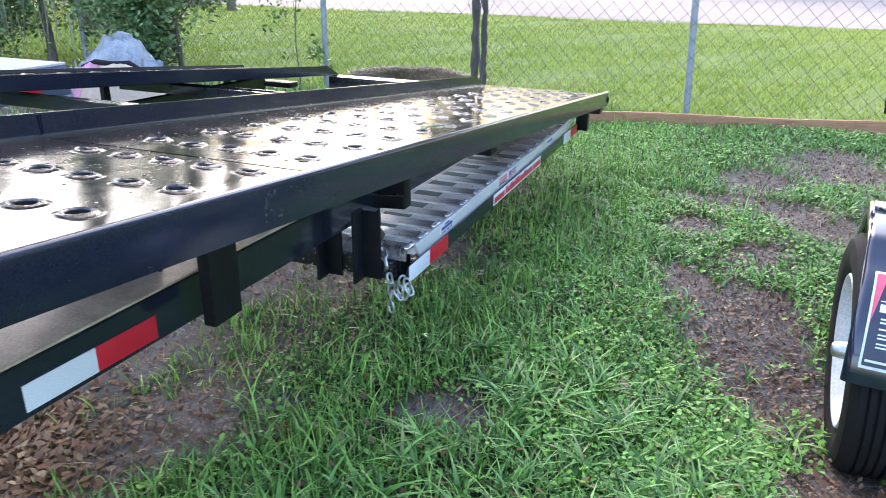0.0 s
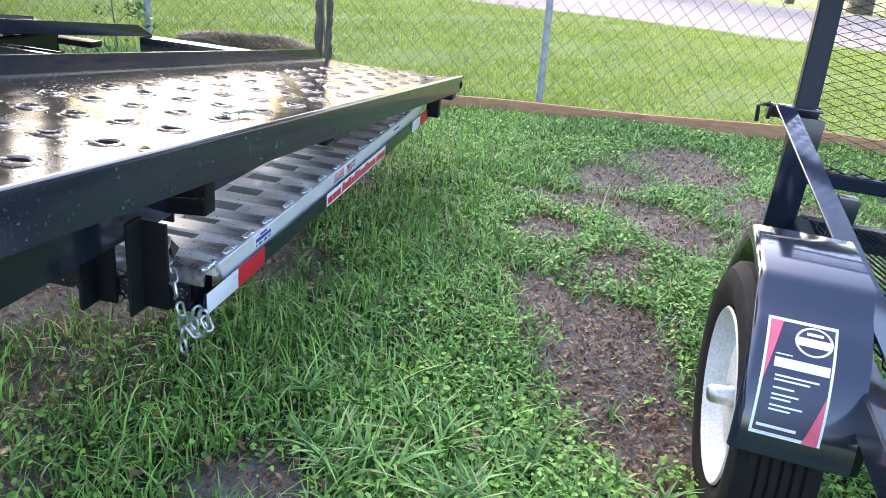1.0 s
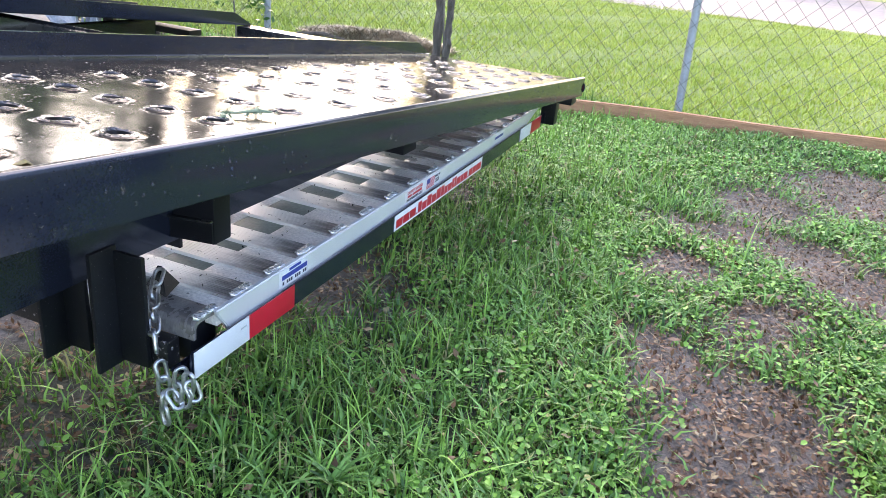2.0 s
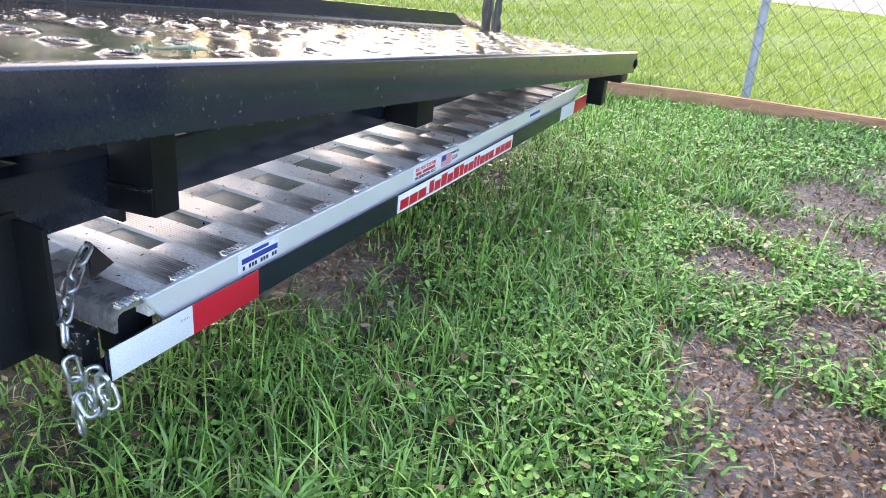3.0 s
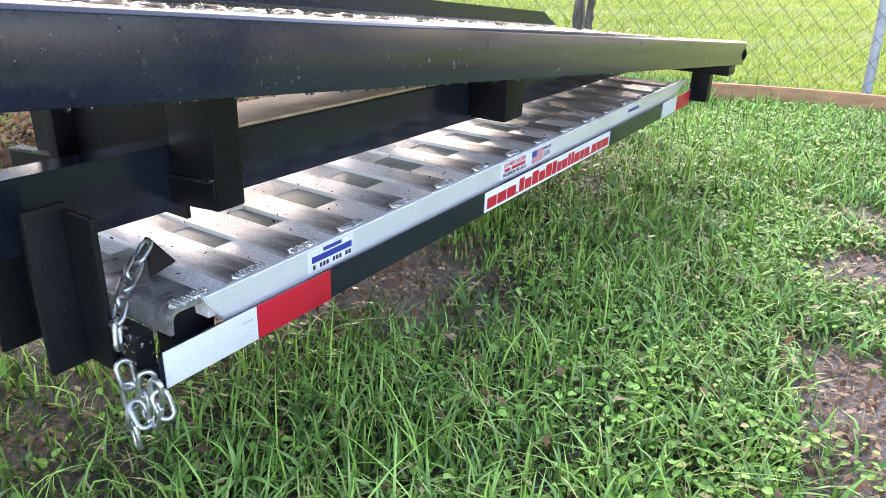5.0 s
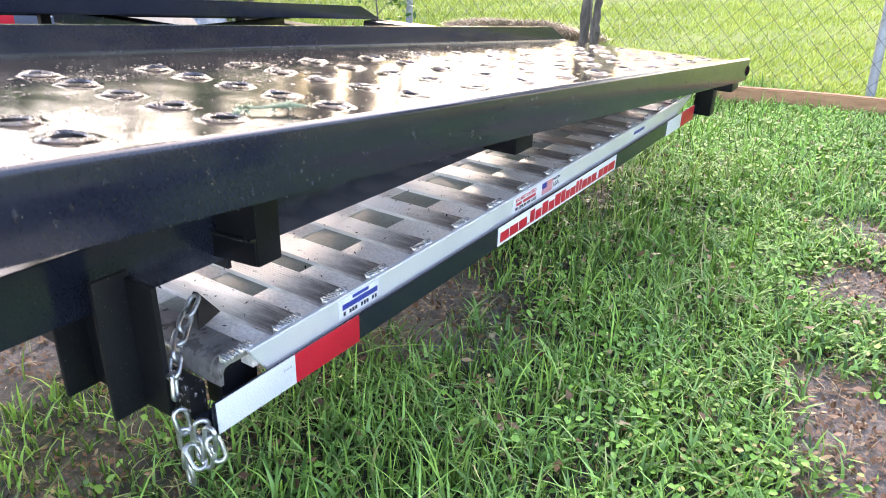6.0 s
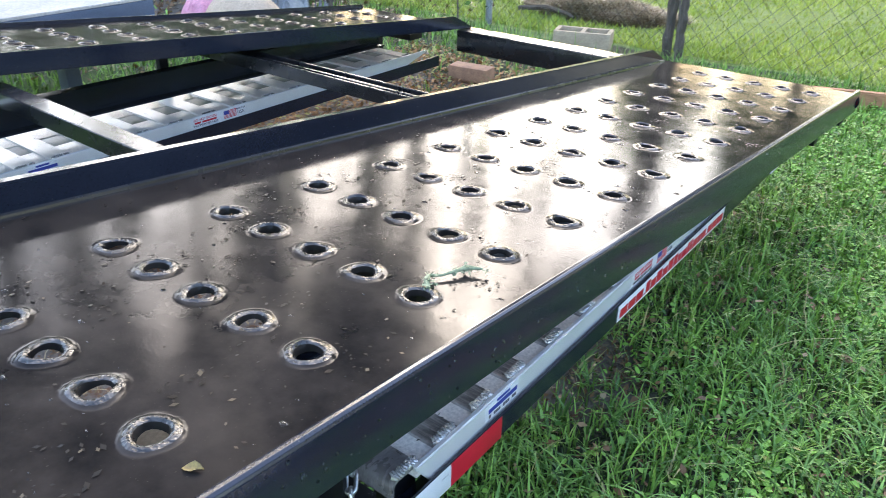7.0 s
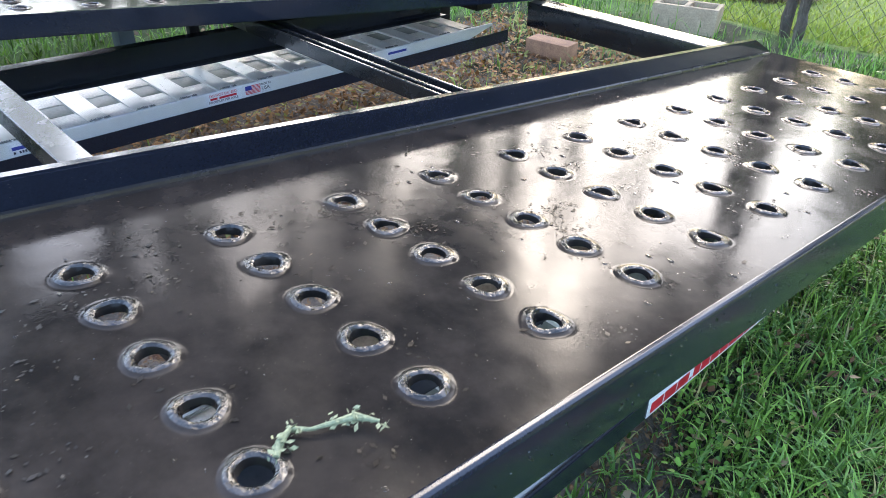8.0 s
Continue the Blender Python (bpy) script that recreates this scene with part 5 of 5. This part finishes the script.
build_plant("bush", (-4.3, 6.35, 0), 0.03, 1.1, (0.55, 0.75, 0.65), 0.06, LEAF_DARK, 11, "dense dark green leafy bush at the fence", "bush", 70, 110)
build_plant("bush", (-6.3, 6.6, 0), 0.05, 1.7, (1.2, 1.2, 1.0), 0.065, LEAF_DARK, 12, "tall dark green bush with drooping leaves", "bush", 110, 150, 260)
build_plant("sapling", (-3.12, 6.62, 0), 0.008, 0.95, (0.24, 0.62, 0.42), 0.055, LEAF, 13, "thin green sapling growing at a fence post", "sapling", 18, 9)
build_plant("vine", (-1.3, 6.66, 0), 0.008, 1.5, (0.26, 1.15, 0.42), 0.06, LEAF, 14, "leafy green vine climbing the wooden post", "vine", 16, 9)
# (x, y, trunk radius, height, crown radius, crown middle, crown half height): the wood round the yard
TREES = [(-13.0, 17.0, 0.30, 17, 3.4, 0.82, 0.14), (-9.6, 10.6, 0.24, 15, 5.0, 0.78, 0.14), (-14, 7.5, 0.35, 15, 3.6, 0.80, 0.14),
         (-17, 24, 0.4, 21, 4.6, 0.84, 0.12), (-8, 24.5, 0.28, 17, 3.4, 0.80, 0.16), (-3.5, 40, 0.4, 17, 4.4, 0.62, 0.34), (4.5, 41, 0.4, 17, 4.8, 0.6, 0.36),
         (-14.5, 41, 0.2, 8, 2.6, 0.5, 0.42), (13, 41, 0.45, 16, 5, 0.6, 0.36), (-25, 31, 0.4, 22, 4, 0.84, 0.13), (22, 42, 0.5, 16, 6, 0.55, 0.4),
         (-7.2, 39, 0.3, 11, 3.2, 0.5, 0.42), (18, 7, 0.35, 12, 5, 0.5, 0.45), (17, 16, 0.35, 13, 5, 0.5, 0.45), (20, 25, 0.35, 14, 5, 0.5, 0.45)]
TREES += [(-8 + 4.3 * i + 1.5 * math.sin(i * 5), 44 + 3 * math.sin(i * 2.3), 0.2, 19 + 2 * math.sin(i), 2.2, 0.72, 0.2) for i in range(8)]
for k, (x, y, r, h, cr, mid, half) in enumerate(TREES):
    near = -16 < x < -5 and y < 14
    build_plant("tree", (x, y, 0), r, h, (cr, h * mid, h * half), 0.2 if near else 0.34, LEAF, 20 + k,
                "broadleaf tree with a grey trunk behind the bushes" if near else "tall broadleaf tree at the edge of the yard and road", "tree", 190 if near else 150, 90 if near else 70)
# slender, thinly leaved trees in the gaps of the wood
for k, a in enumerate((18, 25, 30.5, 36, 41, 47, 52, 58.5, 64, 75, 88)):
    d = 17.5 if a > 33 else 25.0
    h = (12.5 if a > 33 else 14.0) + 1.5 * math.sin(a)
    build_plant("tree", (-d * math.sin(radians(a)) - 0.5, d * math.cos(radians(a)) + 1.5, 0), 0.09, h, (1.15, h * 0.58, h * 0.30), 0.3, LEAF, 70 + k,
                "slender tree with thin foliage at the edge of the yard", "tree", 100 if a > 45 else 66 if a > 33 else 34, 19 if a > 45 else 16)
for k, a in enumerate((57, 63, 69, 75, 82)):
    build_plant("bush", (-13.8 * math.sin(radians(a)), 13.8 * math.cos(radians(a)) + 1.5, 0), 0.06, 2.5, (1.35, 1.6, 1.2), 0.14, LEAF_DARK, 90 + k, "tall dark green bush at the edge of the yard", "bush", 70, 60)

# thicket far behind the wood
for k, a in enumerate((35, 39.5, 43, 48, 51.5, 56, 61, 66)):
    build_plant("bush", (-33 * math.sin(radians(a)), 33 * math.cos(radians(a)), 0), 0.12, 5.0, (1.9, 2.9, 2.3), 0.4, LEAF, 110 + k, "distant green thicket beyond the road", "bush", 44, 26)


# ---- grass, weeds, fallen leaves ----
def scatter(rng, n, x0, x1, y0, y1, power=1.0, keep=None):
    x, y = rng.uniform(x0, x1, n), rng.uniform(y0, y1, n)
    c = cover(x, y) ** power
    m = rng.uniform(0, 1, n) < c
    if keep is not None:
        m &= keep(x, y)
    return x[m], y[m]


def tuft(x, y):
    """Uneven clumps about a hand's width across, 0 to 1."""
    return 0.5 + 0.5 * np.sin(41 * x + 3 * np.sin(17 * y)) * np.sin(37 * y + 3 * np.sin(19 * x))


def clumped(rng, x, y, spread):
    return x + rng.normal(0, spread, len(x)), y + rng.normal(0, spread, len(y))


def build_grass():
    rng = np.random.default_rng(3)
    away = lambda x, y: ~((np.abs(x - 1.255) < 0.15) & (y > 2.15) & (y < 2.83))
    for n, box, hgt, wid in ((155000, (-0.7, 2.6, 0.5, 4.2), 0.046, 0.0054), (90000, (-1.2, 3.2, 4.2, 6.7), 0.046, 0.006), (26000, (-5.0, -0.7, 0.5, 6.7), 0.08, 0.006)):
        x, y = scatter(rng, n, *box, power=1.6, keep=lambda x, y: away(x, y) & (rng.uniform(0, 1, len(x)) < (0.3 + 0.7 * tuft(x, y)) * np.clip((2.75 + 0.1 * y - x) / 0.8, 0, 1) * np.clip((y - 0.5) / 0.4, 0, 1)))
        m = len(x)
        h = hgt * np.clip(1.2 - 0.75 * (x - 0.2), 0.55, 1.2) * np.clip(rng.lognormal(0, 0.45, m), 0.3, 1.9) * (0.55 + 0.6 * cover(x, y)) * (0.6 + 0.75 * tuft(x, y))
        v, f = blades(rng, x, y, ground_z(x, y) - 0.004, h, wid * rng.uniform(0.6, 1.5, m), np.abs(rng.normal(0.6, 0.4, m)), 3)
        tagged(new("grass", from_arrays("grass", v, f, GRASS)), "unmown green grass of the yard", "grass", kind="stuff")
    # thinner cover of the wider yard
    x, y = rng.uniform(-11, 9, 95000), rng.uniform(-4, 6.7, 95000)
    m = (rng.uniform(0, 1, len(x)) < cover(x, y)) & ((x < -2.6) | (x > 2.2) | (y < 0.55) | ((x < -0.7) & (y < 1.5)))
    x, y = x[m], y[m]
    m = len(x)
    v, f = blades(rng, x, y, ground_z(x, y) * (np.abs(x + 1) < 6.9) * (y > -1.9) - 0.004, rng.uniform(0.04, 0.11, m), rng.uniform(0.008, 0.016, m), rng.uniform(0.3, 1.4, m), 2)
    tagged(new("grass", from_arrays("grass", v, f, GRASS)), "thinner unmown grass of the wider yard", "grass", kind="stuff")
    # long wisps
    x, y = scatter(rng, 1500, -0.5, 2.0, 0.8, 5.0, power=2, keep=lambda x, y: away(x, y) & (rng.uniform(0, 1, len(x)) < np.clip(1.25 - 1.1 * x, 0.15, 1)))
    m = len(x)
    v, f = blades(rng, x, y, ground_z(x, y), rng.uniform(0.13, 0.24, m), rng.uniform(0.003, 0.006, m), rng.uniform(0.5, 1.5, m), 5)
    tagged(new("long_grass", from_arrays("long_grass", v, f, GRASS)), "longer arching grass blades", "grass", kind="stuff")
    # broad-leaved weeds: mats of small leaves in patches, and single sprigs between the blades
    patch = lambda x, y: 0.5 + 0.5 * np.sin(3.1 * x + 2.0 * np.sin(1.7 * y) + 0.8) * np.sin(2.6 * y + 1.6 * np.sin(2.2 * x))
    for n, k, spread, keep, size, high in (
            (27000, 11, 0.026, lambda x, y: rng.uniform(0, 1, len(x)) < np.clip(1.9 * patch(x, y) - 0.42, 0, 1) * np.clip(0.1 + 1.1 * (x - 0.05) + 0.3 * (y - 2.4), 0.05, 1), 0.0158, 0.055),
            (2600, 9, 0.03, lambda x, y: away(x, y), 0.017, 0.05)):
        cx, cy = scatter(rng, n, -0.4, 2.3, 0.9, 6.4, power=1.9, keep=keep)
        x, y = clumped(rng, np.repeat(cx, k), np.repeat(cy, k), spread)
        hz = np.repeat(rng.uniform(0.5, 1.1, len(cx)), k)
        c = np.stack([x, y, ground_z(x, y) + hz * rng.uniform(0.25, 1.0, len(x)) * high], 1)
        v, f = round_leaves(rng, c, size)
        tagged(new("weeds", from_arrays("weeds", v, f, WEED)), "low mats of small-leaved bright green weeds in the grass", "weeds", kind="stuff")
    # short lance-shaped weed leaves lying low between the blades
    x, y = scatter(rng, 80000, -0.4, 2.3, 0.9, 6.4, power=1.4, keep=lambda x, y: away(x, y) & (rng.uniform(0, 1, len(x)) < np.clip(0.12 + 0.9 * (x - 0.1), 0.1, 0.9)))
    m = len(x)
    v, f = blades(rng, x, y, ground_z(x, y) + rng.uniform(0.004, 0.035, m), rng.uniform(0.022, 0.055, m), rng.uniform(0.005, 0.0095, m), rng.uniform(0.9, 1.7, m), 2)
    tagged(new("low_weeds", from_arrays("low_weeds", v, f, CRAB)), "short lance-leaved weeds low in the grass", "weeds", kind="stuff")
    # broad crab-grass blades
    cx, cy = scatter(rng, 2300, -0.4, 1.8, 0.8, 5.0, power=1.5, keep=away)
    k = 10
    x, y = clumped(rng, np.repeat(cx, k), np.repeat(cy, k), 0.012)
    m = len(x)
    v, f = blades(rng, x, y, ground_z(x, y), rng.uniform(0.04, 0.105, m), rng.uniform(0.005, 0.0095, m), rng.uniform(0.7, 1.6, m), 4)
    tagged(new("crabgrass", from_arrays("crabgrass", v, f, CRAB)), "tufts of broad-bladed crabgrass", "grass", kind="stuff")
    # large star-shaped tufts in the foreground
    cx, cy = scatter(rng, 190, -0.1, 1.25, 0.9, 2.6, power=2, keep=away)
    k = 12
    x, y = clumped(rng, np.repeat(cx, k), np.repeat(cy, k), 0.006)
    m = len(x)
    v, f = blades(rng, x, y, ground_z(x, y) + 0.01, rng.uniform(0.06, 0.13, m), rng.uniform(0.009, 0.015, m), rng.uniform(0.9, 1.7, m), 5)
    tagged(new("crabgrass", from_arrays("crabgrass", v, f, CRAB)), "large star-shaped tufts of broad blades", "grass", kind="stuff")
    # lawn beyond the fence
    n = 180000
    x, y = rng.uniform(-15, 9, n), FENCE_Y + 0.05 + 10.8 * rng.uniform(0, 1, n) ** 1.5
    v, f = blades(rng, x, y, np.zeros(n) - 0.005, rng.uniform(0.03, 0.075, n), rng.uniform(0.009, 0.017, n), rng.uniform(0.3, 1.1, n), 2)
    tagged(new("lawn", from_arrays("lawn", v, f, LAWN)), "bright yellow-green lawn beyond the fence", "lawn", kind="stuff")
    # dead leaves, bark chips and dry stalks on the bare soil
    for n, box, size in ((130000, (-2.6, 2.4, 0.6, 6.4), 0.0165), (9000, (-8.6, -3.0, 3.6, 7.4), 0.06)):
        x, y = rng.uniform(box[0], box[1], n), rng.uniform(box[2], box[3], n)
        m = rng.uniform(0, 1, n) > cover(x, y) * 0.985 + 0.01
        x, y = x[m], y[m]
        c = np.stack([x, y, ground_z(x, y) + rng.uniform(0.004, 0.014, len(x))], 1)
        v, f = leaves(rng, c, size, up=2.5)
        tagged(new("leaf_litter", from_arrays("leaf_litter", v, f, DEAD_LEAF)), "brown leaf litter and bark chips on bare soil", "litter", kind="stuff")
    # bark chips drifted under the runway edge
    n = 2600
    x, y = -0.86 + rng.normal(0, 0.2, n), 1.5 + rng.normal(0, 0.17, n)
    c = np.stack([x, y, ground_z(x, y) + rng.uniform(0.004, 0.02, n)], 1)
    v, f = leaves(rng, c, 0.036, up=2.5)
    tagged(new("leaf_litter", from_arrays("leaf_litter", v, f, DEAD_LEAF)), "drift of red-brown bark chips on bare soil", "litter", kind="stuff")
    # bark and leaf bits strewn over the trodden soil beside the small trailer
    n = 3500
    x, y = 1.02 + rng.normal(0, 0.2, n), 3.2 + rng.normal(0, 0.75, n)
    c = np.stack([x, y, ground_z(x, y) + rng.uniform(0.004, 0.016, n)], 1)
    v, f = leaves(rng, c, 0.016, up=2.5)
    tagged(new("leaf_litter", from_arrays("leaf_litter", v, f, DEAD_LEAF)), "brown bark and leaf bits on trodden soil", "litter", kind="stuff")
    # single brown leaves caught in the grass
    n = 2600
    x, y = rng.uniform(-0.4, 2.2, n), rng.uniform(0.9, 6.0, n)
    c = np.stack([x, y, ground_z(x, y) + rng.uniform(0.02, 0.05, n)], 1)
    v, f = leaves(rng, c, 0.028, up=1.5)
    tagged(new("fallen_leaves", from_arrays("fallen_leaves", v, f, DEAD_LEAF)), "single brown leaves caught in the grass", "litter", kind="stuff")
    # the drift of orange-brown leaves between the runways
    n = 9000
    x, y = -2.1 + 0.75 * rng.uniform(-1, 1, n), rng.uniform(2.4, 5.8, n)
    c = np.stack([x, y, ground_z(x, y) + rng.uniform(0.006, 0.03, n)], 1)
    v, f = leaves(rng, c, 0.034, up=1.2)
    tagged(new("leaf_litter", from_arrays("leaf_litter", v, f, RUST_LEAF)), "drift of orange-brown leaves between the runways", "litter", kind="stuff")
    n = 22000
    x, y = rng.uniform(-2.0, 2.4, n), rng.uniform(0.6, 6.4, n)
    m = rng.uniform(0, 1, n) > cover(x, y) * 0.86 + 0.04
    x, y = x[m], y[m]
    v, f = blades(rng, x, y, ground_z(x, y) + 0.003, np.full(len(x), 0.03) * rng.uniform(0.4, 1.7, len(x)), rng.uniform(0.0015, 0.0032, len(x)), rng.uniform(1.7, 2.4, len(x)), 3)
    tagged(new("dry_stalks", from_arrays("dry_stalks", v, f, STRAW)), "dry grass stalks and twigs on bare soil", "litter", kind="stuff")


build_grass()


# ---- what lies on the runway ----
def clear_of_holes(x, y):
    """True where a place on the runway is not over a hole."""
    dy = (y - 2.40 + 0.096) % 0.192 - 0.096
    dx = (x - HOLE_X[0] + 0.0495) % 0.099 - 0.0495
    return (dx * dx + dy * dy > 0.034 ** 2) | (x < HOLE_X[-1] - 0.05)


def build_deck_litter():
    rng = np.random.default_rng(9)
    # wet leaf bits, drifted together beside the holes
    cx = rng.choice(HOLE_X, 80) + rng.normal(0.02, 0.035, 80)
    cy = 2.40 + 0.192 * rng.integers(-6, 7, 80) + rng.normal(0.03, 0.05, 80)
    k = rng.integers(4, 22, 80)
    for size, share in ((0.0075, 0.35), (0.0045, 1.0)):
        m = (k * share).astype(int) + 1
        x, y = clumped(rng, np.repeat(cx, m), np.repeat(cy, m), 0.018)
        x, y = np.append(x, 0.1 - 0.66 * rng.uniform(0, 1, 170)), np.append(y, 1.2 + 2.8 * rng.uniform(0, 1, 170))
        ok = clear_of_holes(x, y) & (x < 0.11) & (x > LIP + 0.02)
        x, y = x[ok], y[ok]
        v, f = leaves(rng, np.stack([x, y, deck_z(y) + 0.0016], 1), size * 1.25, up=2.2)
        low = np.repeat(deck_z(y) + 0.0016, 4)
        v[:, 2] = low + 0.16 * (v[:, 2] - low)
        tagged(new("deck_litter", from_arrays("deck_litter", v, f, CRUMB)), "dark wet leaf bits drifted together on the runway", "litter", kind="stuff")
    # grit and leaf crumbs on the stowed ramp
    n = 260
    x, y = rng.uniform(-0.44, -0.03, n), rng.uniform(2.40, 4.45, n)
    c = np.stack([x, y, np.full(n, 0.3725)], 1)
    v, f = leaves(rng, c, 0.007, up=5)
    tagged(new("ramp_grit", from_arrays("ramp_grit", v, f, CRUMB)), "dark grit and leaf crumbs on the ramp", "litter", kind="stuff")
    # water beads on the rail side
    bm = bmesh.new()
    rnd = random.Random(2)
    for k in range(330):
        yy = 1.5 + 2.9 * rnd.random() ** 1.7
        zz = deck_z(yy) + 0.004 - 0.062 * rnd.random()
        r = bmesh.ops.create_icosphere(bm, subdivisions=1, radius=0.0009 + 0.0017 * rnd.random() ** 2)
        for q in r["verts"]:
            q.co = Vector((q.co.x * 0.6 + OUT + 0.0004, q.co.y + yy, q.co.z * 1.2 + zz))
    # flat drops standing on the runway
    for k in range(260):
        xx, yy = 0.1 - 0.66 * rnd.random() ** 1.5, 1.3 + 2.2 * rnd.random()
        if not clear_of_holes(np.array([xx]), np.array([yy]))[0]:
            continue
        r = bmesh.ops.create_icosphere(bm, subdivisions=1, radius=0.0014 + 0.0032 * rnd.random() ** 3)
        ex = 1 + rnd.random()
        for q in r["verts"]:
            q.co = Vector((q.co.x * ex + xx, q.co.y + yy, q.co.z * 0.4 + deck_z(yy)))
    # drops hanging along the lower edge of the rail
    yy = 1.5
    while yy < 3.6:
        yy += rnd.choice((0.008, 0.012, 0.02, 0.035, 0.05))
        r = bmesh.ops.create_icosphere(bm, subdivisions=1, radius=0.002 + 0.0015 * rnd.random())
        for q in r["verts"]:
            q.co = Vector((q.co.x + OUT - 0.01, q.co.y + yy, q.co.z * 1.15 + deck_z(yy) - 0.0675))
    tagged(new("water_beads", finish(bm, "water_beads", WATER, 60)), "water drops clinging to the rail and runway", "water", kind="stuff")
    bm = bmesh.new()
    prof = [(-0.016, 0.0), (-0.008, 0.007), (0.002, 0.008), (0.01, 0.005), (0.017, 0.0), (0.01, -0.006), (0.0, -0.008), (-0.009, -0.006)]
    mid = bm.verts.new((0, 0, 0.002))
    ring = [bm.verts.new((0.62 * a, 0.62 * b, 0.003 + 0.5 * abs(b) * (1.3 if a > 0 else 0.5))) for a, b in prof]
    for i in range(8):
        bm.faces.new((mid, ring[i], ring[(i + 1) % 8]))
    o = new("fallen_leaf", finish(bm, "fallen_leaf", YELLOW_LEAF, 60))
    o.matrix_world = pose(0.085, 2.013, deck_z(2.013) - 0.001, 0, 0, 35)
    tagged(o, "small curled yellow leaf lying on the wet runway", "leaf")
    s = thing("moss_sprig", "pale green lichen twig lying beside a hole", "twig", (0.012, 2.467, deck_z(2.467)))
    pts = [(0.005, -0.046, 0.010), (-0.008, -0.034, 0.010), (-0.016, -0.018, 0.009), (-0.005, -0.004, 0.007), (0.002, 0.016, 0.007), (0.008, 0.036, 0.006), (0.026, 0.05, 0.004)]
    part("twig", tube(pts, [0.003, 0.004, 0.0028, 0.0018, 0.0026, 0.0042, 0.0015], 8), SPRIG, s)
    c = np.array(pts)[rng.choice([0, 1, 1, 2, 4, 5, 5, 6], 90)] + rng.normal(0, 0.004, (90, 3)) * np.array([1.4, 1.0, 0.7])
    v, f = leaves(rng, c, 0.0075)
    tagged(part("lichen", from_arrays("lichen", v, f, SPRIG), None, s), kind="stuff")


def water():
    m, t, p, L = nodes("water")
    p.inputs["Base Color"].default_value = (0.9, 0.93, 0.95, 1)
    p.inputs["Roughness"].default_value = 0.05
    p.inputs["Transmission Weight"].default_value = 1.0
    p.inputs["IOR"].default_value = 1.33
    n = noise_tex(t, L, 200)
    bumped(t, L, p, n.outputs[0], 0.05, 0.001)
    return m


WATER = water()
build_deck_litter()
